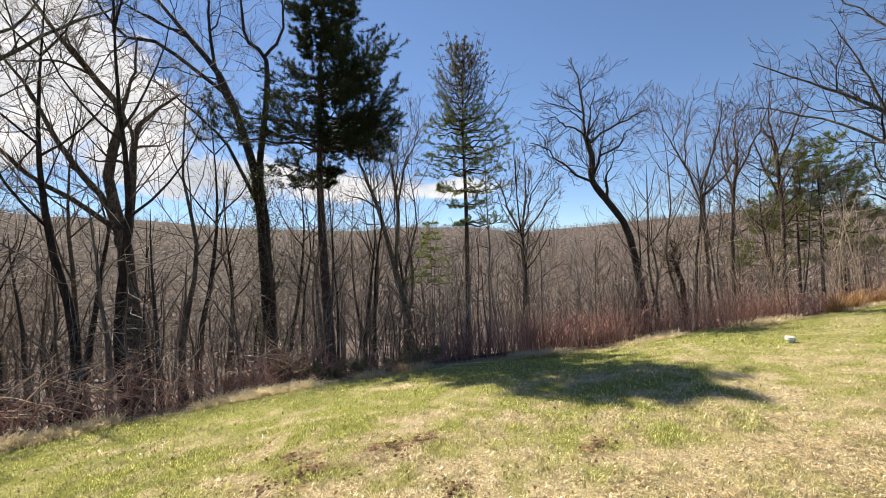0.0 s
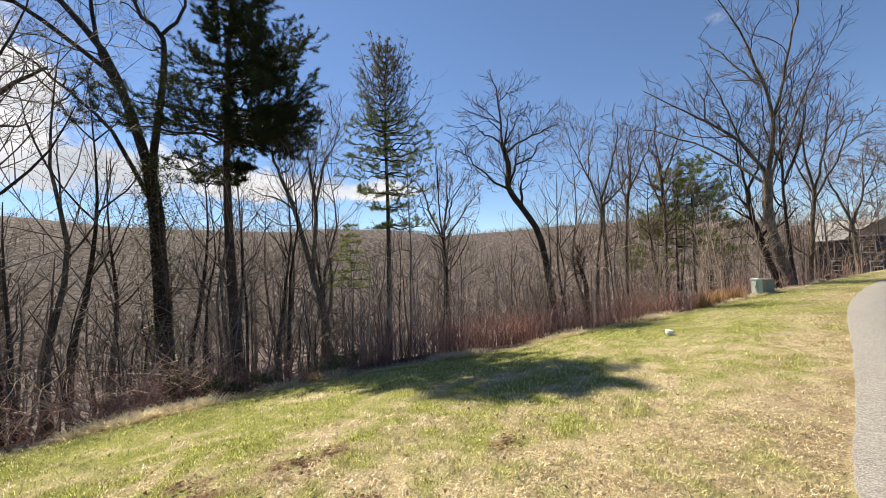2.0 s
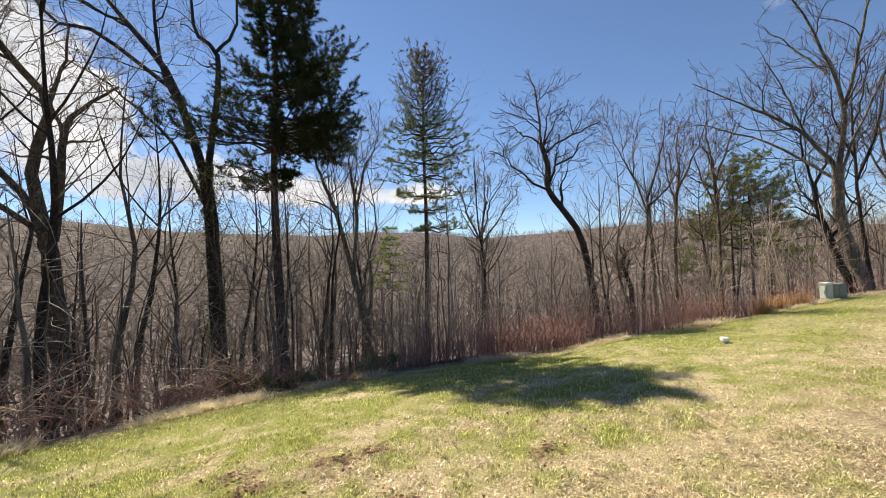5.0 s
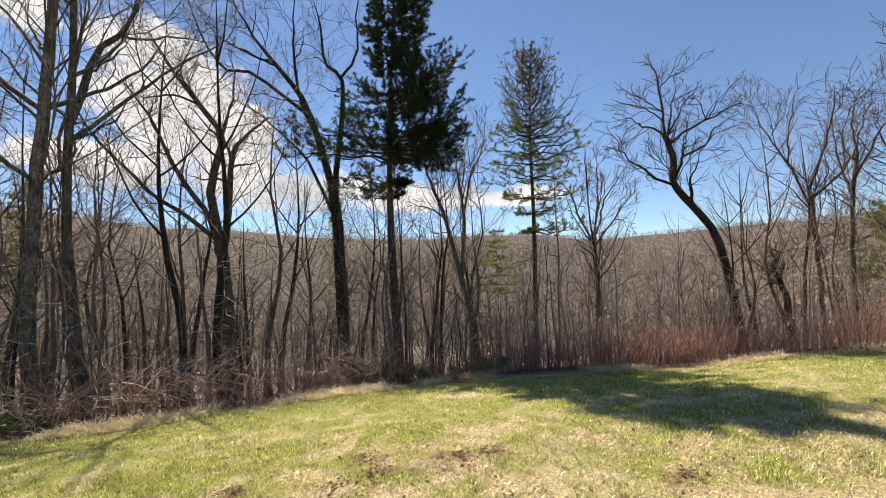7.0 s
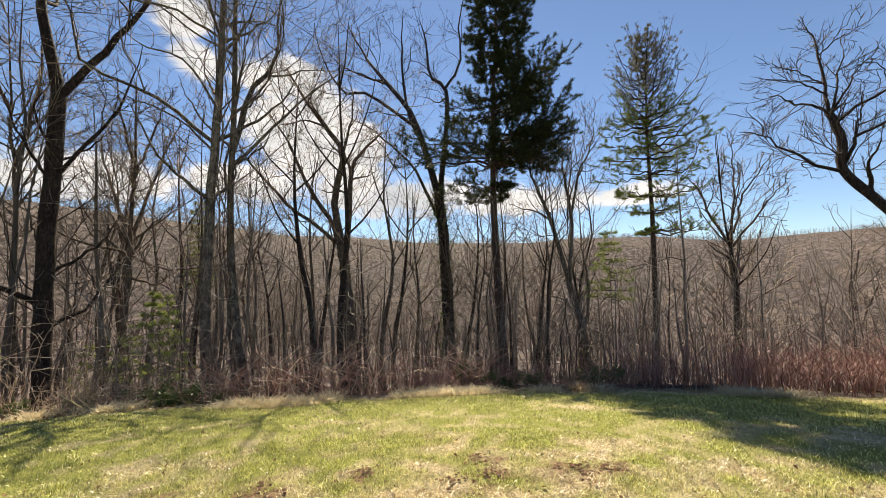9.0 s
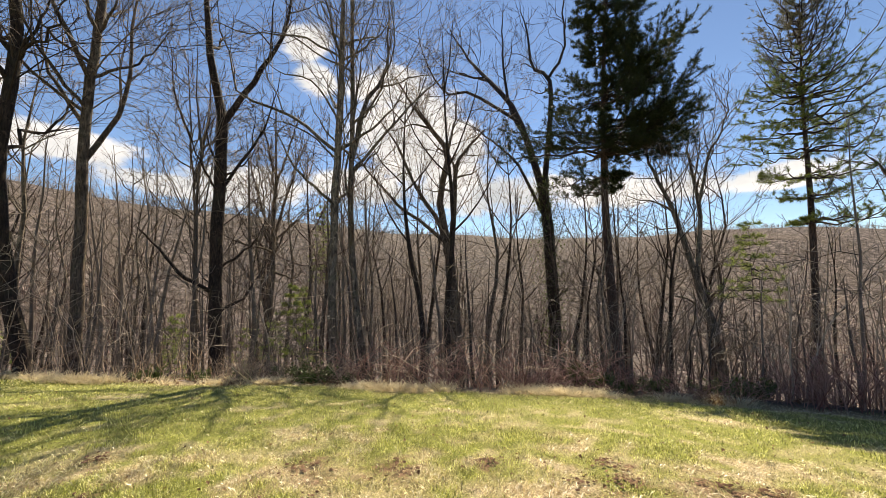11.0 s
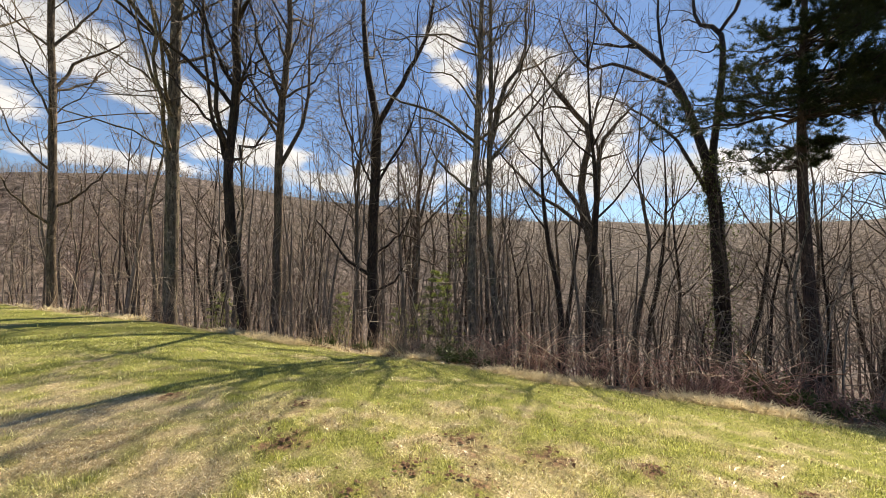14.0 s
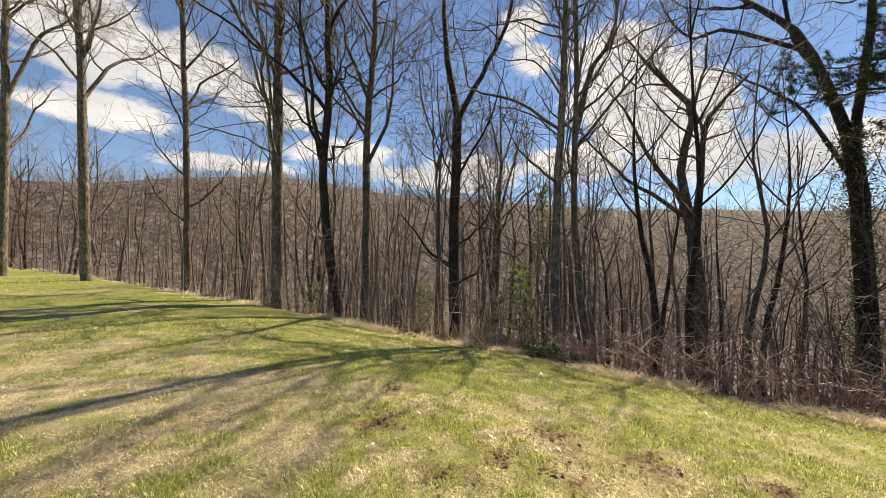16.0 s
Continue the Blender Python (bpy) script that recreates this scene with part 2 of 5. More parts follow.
def painted(col, rough=0.5, wear=0.15, scale=8.0):
    def build(n, s, pos):
        pos = n.add("ShaderNodeTexCoord").outputs["Object"]
        spots = n.noise(pos, scale, 5.0, 0.65)
        c = n.mix(n.math("MULTIPLY", spots, wear * 2), col, tuple(0.55 * v for v in col))
        wire(n, s, Base_Color=c, Roughness=rough, Normal=bump(n, n.noise(pos, scale * 8, 3.0), 0.1, 0.003))
    return build


WHITE_PVC = material("white_pvc", painted((0.78, 0.78, 0.75), 0.4))
BOX_GREEN = material("box_green", painted((0.42, 0.50, 0.43), 0.5))
BOX_PALE = material("box_pale", painted((0.62, 0.69, 0.62), 0.5))
BOX_GREY = material("box_grey", painted((0.20, 0.235, 0.20), 0.6))
CONCRETE = material("concrete", painted((0.42, 0.40, 0.36), 0.9, 0.3))
WHITE_TRIM = material("white_trim", painted((0.74, 0.73, 0.70), 0.5))
WOOD_TAN = material("wood_tan", painted((0.30, 0.20, 0.12), 0.8, 0.3))


def siding(col):
    def build(n, s, pos):
        z = n.add("ShaderNodeSeparateXYZ", {0: pos}).outputs[2]
        lap = n.math("FRACT", n.math("MULTIPLY", z, 6.0))
        c = n.mix(n.math("MULTIPLY", n.noise(pos, 2.0, 4.0), 0.4), col, tuple(0.6 * v for v in col))
        wire(n, s, Base_Color=c, Roughness=0.65, Normal=bump(n, lap, 0.7, 0.02))
    return build


SIDING = material("siding", siding((0.018, 0.022, 0.045)))
GABLE = material("gable_siding", siding((0.32, 0.265, 0.20)))


def shingle_look(n, s, pos):
    pos = n.add("ShaderNodeTexCoord").outputs["Object"]
    rows = n.add("ShaderNodeTexBrick", {"Vector": pos, "Scale": 3.0, "Color1": (0.36, 0.345, 0.33, 1), "Color2": (0.28, 0.265, 0.25, 1), "Mortar": (0.18, 0.17, 0.16, 1)}).outputs[0]
    wire(n, s, Base_Color=n.mix(n.math("MULTIPLY", n.noise(pos, 1.0, 4.0), 0.5), rows, (0.38, 0.365, 0.35)), Roughness=0.9)


SHINGLE = material("shingle", shingle_look)


def glass_look(n, s, pos):
    wire(n, s, Base_Color=(0.02, 0.025, 0.03), Roughness=0.05, Specular_IOR_Level=0.8)


PANE = material("pane", glass_look)


# ---- meshes ----
class Geo:
    """Vertices and faces gathered from arrays, made into one mesh."""

    def __init__(self):
        self.v, self.f, self.n, self.extra = [], [], 0, []

    def add(self, verts, faces, value=None):
        verts, faces = np.asarray(verts, float).reshape(-1, 3), np.asarray(faces, int)
        self.v.append(verts)
        self.f.append(faces + self.n)
        self.n += len(verts)
        if value is not None:
            self.extra.append(np.broadcast_to(value, (len(verts),)))

    def mesh(self, name, mat, smooth=True, attribute=""):
        me = bpy.data.meshes.new(name)
        v = np.concatenate(self.v)
        me.vertices.add(len(v))
        me.vertices.foreach_set("co", v.ravel())
        sizes = np.concatenate([np.full(len(f), f.shape[1]) for f in self.f])
        loops = np.concatenate([f.ravel() for f in self.f])
        me.loops.add(len(loops))
        me.loops.foreach_set("vertex_index", loops)
        me.polygons.add(len(sizes))
        me.polygons.foreach_set("loop_start", np.concatenate([[0], np.cumsum(sizes)[:-1]]))
        me.polygons.foreach_set("use_smooth", np.full(len(sizes), smooth))
        me.materials.append(mat)
        if attribute:
            me.attributes.new(attribute, "FLOAT", "POINT").data.foreach_set("value", np.concatenate(self.extra))
        me.update(calc_edges=True)
        return me


def part(name, geo, mat, parent=None, label="", smooth=True, attribute=""):
    """One mesh object, under a thing or a part of it."""
    me = geo if isinstance(geo, bpy.types.Mesh) else geo.mesh(name, mat, smooth, attribute)
    ob = new(name, me)
    if parent:
        ob.parent = parent
    return tagged(ob, label)


def thing(name, m, label, category, group="", kind=""):
    ob = new(name)
    ob.matrix_world = m
    return tagged(ob, label, category, group, kind)


def tubes(geo, path, rad, sides):
    """Tapered tubes along many paths at once: path (n, s, 3), rad (n, s)."""
    n, s, _ = path.shape
    if n == 0:
        return
    tan = np.gradient(path, axis=1)
    tan /= np.linalg.norm(tan, axis=2, keepdims=True) + 1e-9
    ref = np.where(np.abs(tan[:, :1, 2:]) > 0.8, np.array([1.0, 0, 0]), np.array([0, 0, 1.0]))
    u = np.cross(tan, np.broadcast_to(ref, tan.shape))
    u /= np.linalg.norm(u, axis=2, keepdims=True) + 1e-9
    w = np.cross(tan, u)
    a = np.arange(sides) * 2 * math.pi / sides
    if s == 2 and sides == 3:       # a twig's tip: a slim cone
        v = path[:, :1] + (u[:, :1] * np.cos(a)[:, None] + w[:, :1] * np.sin(a)[:, None]) * rad[:, :1, None]
        v = np.concatenate([v, path[:, 1:]], 1)
        f = np.array([(0, 1, 3), (1, 2, 3), (2, 0, 3)])
        geo.add(v, (f[None] + (np.arange(n) * 4)[:, None, None]).reshape(-1, 3))
        return
    ring = u[:, :, None] * np.cos(a)[:, None] + w[:, :, None] * np.sin(a)[:, None]
    v = path[:, :, None] + ring * rad[:, :, None, None]
    idx = np.arange(n * s * sides).reshape(n, s, sides)
    nxt = np.roll(idx, -1, axis=2)
    q = np.stack([idx[:, :-1], nxt[:, :-1], nxt[:, 1:], idx[:, 1:]], -1).reshape(-1, 4)
    geo.add(v, q)


def unit(v):
    return v / (np.linalg.norm(v, axis=-1, keepdims=True) + 1e-9)


def smooth_line(pts, s):
    """A Catmull-Rom line of s points through a few."""
    p = np.asarray(pts, float)
    p = np.concatenate([[2 * p[0] - p[1]], p, [2 * p[-1] - p[-2]]])
    t = np.linspace(0, len(p) - 3 - 1e-6, s)
    i = t.astype(int)
    f = (t - i)[:, None]
    a, b, c, d = p[i], p[i + 1], p[i + 2], p[i + 3]
    return 0.5 * (2 * b + (c - a) * f + (2 * a - 5 * b + 4 * c - d) * f ** 2 + (3 * b - a - 3 * c + d) * f ** 3)


def sprout(rng, path, rad, kids, s, length, first=0.25, spread=(30, 65), lift=0.25, wander=0.16, thin=0.55, tip=0.25, least=0.003, floor=0.0):
    """Side branches of many branches at once, the long ones bearing most. length: of a child, as a share of its parent's length; floor: its least, in metres."""
    n, sp, _ = path.shape
    long = np.linalg.norm(np.diff(path, axis=1), axis=2).sum(1)
    k = n * kids
    ends = np.cumsum(long) / long.sum()
    at = (np.arange(k) + rng.random(k)) / k
    row = np.minimum(np.searchsorted(ends, at), n - 1)
    u = first + (1 - first) * np.clip(1 - (ends[row] - at) * long.sum() / long[row], 0, 0.999)
    x = u * (sp - 1)
    i = np.minimum(x.astype(int), sp - 2)
    f = (x - i)[:, None]
    start = path[row, i] * (1 - f) + path[row, i + 1] * f
    tan = unit(path[row, i + 1] - path[row, i])
    r0 = (rad[row, i] * (1 - f[:, 0]) + rad[row, i + 1] * f[:, 0]) * thin * (0.7 + 0.5 * rng.random(k))
    side = unit(np.cross(tan, unit(rng.normal(size=(k, 3)))))
    ang = np.radians(rng.uniform(*spread, k))[:, None]
    way = unit(tan * np.cos(ang) + side * np.sin(ang))
    l = np.maximum(long[row] * length * (1.15 - 0.6 * u), floor) * rng.uniform(0.6, 1.3, k)
    step = (l / (s - 1))[:, None]
    out = np.zeros((k, s, 3))
    out[:, 0] = start
    for m in range(1, s):
        way = unit(way + rng.normal(size=way.shape) * wander + np.array([0, 0, lift / s]))
        out[:, m] = out[:, m - 1] + way * step
    return out, np.maximum(r0[:, None] * np.linspace(1, tip, s), least)


# ---- the lie of the land ----
# By bearing: how far off the mown grass ends, its height there, how deep the wooded slope falls, the skyline's height in degrees and distance.
LAND = [
    (-180, 60, 0.5, 1, 3, 300), (-150, 60, 0.5, 1, 4, 260), (-120, 48, 0.38, 3, 8.0, 230), (-114, 32, 0.15, 5, 9.2, 220), (-105, 19.4, -0.10, 9, 11.2, 210),
    (-94, 15, -0.28, 14, 12.6, 220), (-87, 13, -0.45, 18, 11.6, 240), (-79, 11.4, -0.58, 22, 10.0, 260), (-70, 10.6, -0.74, 26, 9.2, 290),
    (-56, 9.4, -0.76, 30, 8.2, 320), (-47, 8.9, -0.82, 32, 7.1, 350), (-35, 8.8, -0.86, 34, 6.5, 380), (-16, 9.2, -0.96, 34, 5.6, 420),
    (-4, 9.4, -0.90, 34, 5.3, 430), (3, 9.7, -0.83, 33, 5.1, 430), (11, 10, -0.79, 32, 4.7, 430), (20, 10.3, -0.72, 30, 4.0, 430), (26, 10.9, -0.54, 27, 4.7, 400),
    (33, 11.9, -0.38, 23, 5.2, 380), (38, 12.9, -0.32, 19, 5.3, 360), (43, 14.9, -0.31, 15, 4.8, 340), (48, 18.4, -0.28, 10, 4.1, 320),
    (52.5, 21.4, -0.18, 7, 3.7, 300), (56, 27, -0.15, 4, 3.3, 300), (60, 38, -0.1, 3, 2.2, 300), (70, 60, 0.1, 2, 2.2, 300), (100, 60, 0.3, 1, 3, 300), (180, 60, 0.5, 1, 3, 300),
]
TABLE = np.array(LAND, float)


def by_bearing(az, column):
    az = np.asarray(az, float)
    return sum(np.interp((az + d + 180) % 360 - 180, TABLE[:, 0], TABLE[:, column]) for d in (-3, -1, 1, 3)) / 4


def bumps(x, y, scale, seed):
    """Soft value noise, for many points at once."""
    x, y = np.asarray(x, float) / scale + seed * 17.3, np.asarray(y, float) / scale + seed * 9.1
    i, j = np.floor(x), np.floor(y)
    fx, fy = x - i, y - j
    fx, fy = fx * fx * (3 - 2 * fx), fy * fy * (3 - 2 * fy)

    def h(a, b):
        v = np.sin(a * 127.1 + b * 311.7 + seed * 74.7) * 43758.5453
        return v - np.floor(v)
    return (h(i, j) * (1 - fx) + h(i + 1, j) * fx) * (1 - fy) + (h(i, j + 1) * (1 - fx) + h(i + 1, j + 1) * fx) * fy


def lawn_end(x, y):
    """Metres past the end of the mown grass (negative: on it)."""
    return np.hypot(x, y) - by_bearing(np.degrees(np.arctan2(x, y)), 1) + 0.5 * (bumps(x, y, 1.3, 3) - 0.5)


def ground_z(x, y):
    x, y = np.asarray(x, float), np.asarray(y, float)
    d, az = np.hypot(x, y), np.degrees(np.arctan2(x, y))
    end, rim, deep, sky_el, sky_d = (by_bearing(az, k) for k in range(1, 6))
    u = np.clip((d / end - 0.3) / 0.7, 0, 1)
    z = rim * u ** 1.55 * np.minimum(1, d / 3)
    e = np.maximum(d - end, 0)
    z = z - deep * (1 - np.exp(-e * 0.31 / deep)) * np.minimum(1, 0.35 + e / 4)
    top = EYE + sky_d * np.tan(np.radians(sky_el)) - 5.0
    s = np.clip((d - 0.33 * sky_d - 25) / (0.67 * sky_d - 25), 0, 1)
    z = z + (top - (rim - deep)) * (s * s * (3 - 2 * s)) - np.maximum(d - sky_d, 0) * 0.06
    rough = np.clip(e / 3, 0, 1)
    z = z + rough * (0.5 * (bumps(x, y, 5, 1) - 0.5) + np.clip(e / 60, 0, 1) * 7 * (bumps(x, y, 60, 2) - 0.5))
    return z + 0.05 * (bumps(x, y, 1.7, 5) - 0.5) * np.minimum(1, d / 3) + 0.03 * (bumps(x, y, 0.45, 6) - 0.5)


# the road's near edge, from behind the camera round to the house
ROAD = smooth_line([(-16, -17), (-7, -7.5), (-1.5, -1.0), (2.88, 2.3), (4.78, 3.5), (7.3, 5.1), (11.1, 7.55), (15.4, 10.0), (21.2, 12.75), (27, 14.8), (36, 17.0), (52, 19.5)], 90)


def road_side(x, y):
    """Metres from the road's near edge."""
    x, y = np.asarray(x, float), np.asarray(y, float)
    best = np.full(x.shape, 1e9)
    for px, py in ROAD:
        best = np.minimum(best, np.hypot(x - px, y - py))
    return best


def lawn_side(x, y):
    """Whether points lie on the lawn's side of the lane, clear of its edge."""
    x, y = np.asarray(x, float), np.asarray(y, float)
    way = np.gradient(ROAD, axis=0)
    best, cross = np.full(x.shape, 1e9), np.zeros(x.shape)
    for (px, py), (wx, wy) in zip(ROAD, way):
        d = np.hypot(x - px, y - py)
        near = d < best
        best = np.where(near, d, best)
        cross = np.where(near, (wx * (y - py) - wy * (x - px)) / math.hypot(wx, wy), cross)
    return cross > 0.04


DIRT = [(-0.56, 3.96, 0.45), (-0.31, 4.08, 0.3), (1.26, 3.8, 0.32), (-1.38, 3.84, 0.3), (-1.19, 3.61, 0.35), (-1.44, 3.34, 0.25), (-0.02, 3.21, 0.3), (-2.82, 2.66, 0.5), (-2.2, 3.22, 0.3), (-3.36, 2.11, 0.5), (-3.15, 1.48, 0.35), (-2.75, 1.73, 0.35), (-4.04, 0.64, 0.4), (-2.98, 0.95, 0.3), (-5.08, 1.04, 0.35), (-6.11, -0.32, 0.3)]


def dryness(x, y):
    """0 green to 1 straw-coloured grass."""
    d = np.hypot(x, y)
    v = 0.24 + 0.6 * (bumps(x, y, 2.6, 11) - 0.5) + 0.8 * (bumps(x, y, 0.7, 12) - 0.5) + 1.2 * (bumps(x, y, 0.2, 13) - 0.5) * np.clip((13 - d) / 4, 0, 1)
    v = v + 0.55 * np.clip(1 - road_side(x, y) / 4.5, 0, 1) - 0.30 * np.clip((d - 4.6) / 3, 0, 1) + 0.10 * np.clip((4.5 - d) / 2, 0, 1)
    v = v + 0.9 * np.clip(1 + lawn_end(x, y) / 0.9, 0, 1) + 0.3 * np.clip((-x - 3.2) / 2, 0, 1) * np.clip((0.5 - y) / 1.5, 0, 1) * np.clip((11 + x) / 2, 0, 1)
    return np.clip(v, 0, 1)


def bareness(x, y, verge=True):
    v = np.zeros(np.shape(x))
    for px, py, r in DIRT:
        v = np.maximum(v, np.clip(1.2 - np.hypot(x - px, y - py) / (0.8 * r) - 1.6 * (bumps(x, y, 0.13, 21) - 0.35) - 0.8 * (bumps(x, y, 0.06, 23) - 0.4), 0, 1))
    if not verge:
        return v
    edge = 0.6 * np.clip(1.2 - road_side(x, y) / 1.2, 0, 1) * np.clip(1.7 * bumps(x, y, 0.25, 22) - 0.3, 0, 1)
    return np.maximum(v, edge)


rings = np.concatenate([np.arange(0.15, 7, 0.08), np.arange(7, 13, 0.16), np.geomspace(13, 1600, 110)])
fan = np.radians(np.arange(0, 360, 0.75))
gx, gy = np.outer(rings, np.sin(fan)), np.outer(rings, np.cos(fan))
gz = ground_z(gx, gy)
bare = bareness(gx, gy)
gz += 0.03 * bare * bumps(gx, gy, 0.12, 24)
flat_v = np.stack([gx, gy, gz], -1).reshape(-1, 3)
idx = np.arange(flat_v.shape[0]).reshape(gx.shape)
nxt = np.roll(idx, -1, axis=1)
g = Geo()
g.add(np.concatenate([flat_v, [[0, 0, float(ground_z(0.0, 0.01))]]]), np.stack([idx[:-1], idx[1:], nxt[1:], nxt[:-1]], -1).reshape(-1, 4))
g.f.append(np.stack([idx[0], nxt[0], np.full(len(fan), len(flat_v))], -1)[:, ::-1])
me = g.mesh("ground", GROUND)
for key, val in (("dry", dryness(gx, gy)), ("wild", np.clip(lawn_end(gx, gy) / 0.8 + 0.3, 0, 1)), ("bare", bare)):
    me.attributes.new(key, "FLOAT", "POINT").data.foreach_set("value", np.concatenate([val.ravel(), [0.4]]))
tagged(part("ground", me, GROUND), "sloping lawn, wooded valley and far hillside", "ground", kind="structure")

# the asphalt strip, laid on the grass with a low crumbled edge
g = Geo()
tan = unit(np.gradient(ROAD, axis=0))
out = np.stack([tan[:, 1], -tan[:, 0]], -1)
steps = np.array([0.0, 0.03, 0.6, 1.4, 2.3, 3.2, 4.1, 5.0, 5.55, 5.6])
lift = np.array([-0.03, 0.035, 0.05, 0.07, 0.08, 0.08, 0.07, 0.05, 0.035, -0.03])
rng = np.random.default_rng(5)
line = np.repeat(ROAD, 3, axis=0)[:-2]
line[1::3], line[2::3] = (2 * ROAD[:-1] + ROAD[1:]) / 3, (ROAD[:-1] + 2 * ROAD[1:]) / 3
outs = np.repeat(out, 3, axis=0)[:-2]
off = steps[None] + np.where(steps < 0.1, 1, 0)[None] * rng.normal(0, 0.005, (len(line), 1))
p = line[:, None] + outs[:, None] * off[..., None]
z = ground_z(p[..., 0], p[..., 1]) + lift
idx = np.arange(z.size).reshape(z.shape)
g.add(np.dstack([p, z]), np.stack([idx[:-1, :-1], idx[:-1, 1:], idx[1:, 1:], idx[1:, :-1]], -1).reshape(-1, 4))
tagged(part("road", g, ASPHALT), "grey weathered asphalt lane curving past the lawn", "road", kind="structure")


# ---- trees ----
def at_bearing(az, d):
    a = radians(az)
    return d * math.sin(a), d * math.cos(a)


def stand(x, y, sink=0.12, turn=None):
    """A pose on the ground whose local y points away from the camera."""
    return pose(x, y, float(ground_z(x, y)) - sink, 0, 0, -math.degrees(math.atan2(x, y)) if turn is None else turn)


def trunk_radii(r, top, s, flare=1.5):
    u = np.linspace(0, 1, s)
    return (r + (top - r) * u ** 0.9) * (1 + (flare - 1) * np.exp(-u * s / 1.6))


def bare_tree(rng, mat, twig, trunk, r, limbs, kids=(9, 6, 5), share=(0.42, 0.5, 0.5), fine=0.0068, parent=None, ivy=0, top=0.55, bend=0.06, deep=(-0.35, 0.35), fit=(12, 24, 8, (7, 3), (4, 3), (2, 3)), dense=78):
    """A leafless tree. trunk: points (x, y, z); limbs: (points, start radius). Fills parent with trunk, limb and crown parts."""
    s = fit[1]
    path = smooth_line(trunk, s)[None]
    path[:, 2:-1] += rng.normal(0, bend * 0.3, (1, s - 3, 3)) * np.array([1, 1, 0])
    rad = trunk_radii(r, r * top, s)[None] * (1 + rng.normal(0, 0.035, (1, s)))
    g = Geo()
    tubes(g, path, rad, fit[0])
    part("trunk", g, mat, parent)
    pick = np.linspace(s // 3, s - 1, 12).astype(int)
    lp, lr = [path[0][pick]], [rad[0][pick]]
    for pts, r0 in limbs:
        pts = np.asarray(pts, float)
        if pts.shape[1] == 2:
            wood = np.concatenate([path[0]] + lp[1:])
            root = wood[np.argmin(np.hypot(wood[:, 0] - pts[0, 0], wood[:, 2] - pts[0, 1])), 1]
            depth = rng.uniform(*deep) * np.linalg.norm(pts[-1] - pts[0])
            pts = np.stack([pts[:, 0], root + np.linspace(0, 1, len(pts)) ** 1.3 * depth, pts[:, 1]], -1)
        line = smooth_line(pts, 12)
        line[2:] += rng.normal(0, bend * 0.5, (10, 3))
        rr = r0 * np.linspace(1, 0.12, 12) ** 0.8
        g = Geo()
        tubes(g, line[None, ::1 if fit[2] > 5 else 2], rr[None, ::1 if fit[2] > 5 else 2], fit[2])
        part("limb", g, mat, parent)
        lp.append(line)
        lr.append(rr)
    lp, lr = np.array(lp), np.array(lr)
    bough = np.minimum(lr, 0.16)
    if dense:               # boughs that leave the limbs, between limb and twig in size
        p0, r0 = sprout(rng, lp, bough, max(1, round(18 / len(lp))), 12, share[0] * 1.15, first=0.22, spread=(28, 62), lift=0.4, wander=0.2, thin=0.55, tip=0.2, least=fine * 1.6, floor=1.0)
        for i in range(len(p0)):
            g = Geo()
            tubes(g, p0[i:i + 1], r0[i:i + 1], 5)
            part("bough", g, mat, parent)
        lp, bough = np.concatenate([lp, p0]), np.concatenate([bough, r0])
        kids = (max(3, round(dense / len(lp))), min(kids[1], 4), 3)
        share = (share[0], 0.62, 0.7)
    g = Geo()
    p1, r1 = sprout(rng, lp, np.minimum(bough, 0.05), kids[0], fit[3][0], share[0], first=0.25, spread=(28, 65), lift=0.42, wander=0.19, thin=0.55, least=fine * 1.5, floor=0.6)
    tubes(g, p1, r1, fit[3][1])
    p2, r2 = sprout(rng, p1, r1, kids[1], fit[4][0], share[1], spread=(25, 58), lift=0.25, wander=0.2, thin=0.65, least=fine, floor=0.4)
    tubes(g, p2, r2, fit[4][1])
    p3, r3 = sprout(rng, p2, r2, kids[2], fit[5][0], share[2], spread=(22, 52), lift=0.1, wander=0.2, thin=0.85, least=fine, floor=0.25)
    tubes(g, p3, r3, fit[5][1])
    part("crown", g, twig, parent)
    if ivy:
        g = Geo()
        k = rng.integers(s * 2 // 5, s, ivy)
        leaves(g, rng, path[0][k] + rng.normal(0, 1, (ivy, 3)) * rng.choice([0.2, 0.3, 0.5], (ivy, 1)), 0.065)
        part("ivy", g, IVY, parent, "dark green ivy climbing the trunk")
    return parent


def leaves(g, rng, at, size, long=1.8):
    """Small folded leaves at many places."""
    n = len(at)
    d, u = unit(rng.normal(size=(n, 3))), unit(rng.normal(size=(n, 3)))
    w = unit(np.cross(d, u))
    l = size * rng.uniform(0.7, 1.4, (n, 1))
    v = np.stack([at, at + d * l * long * 0.5 + w * l * 0.45, at + d * l * long, at + d * l * long * 0.5 - w * l * 0.45], 1)
    g.add(v, np.arange(4 * n).reshape(n, 4))


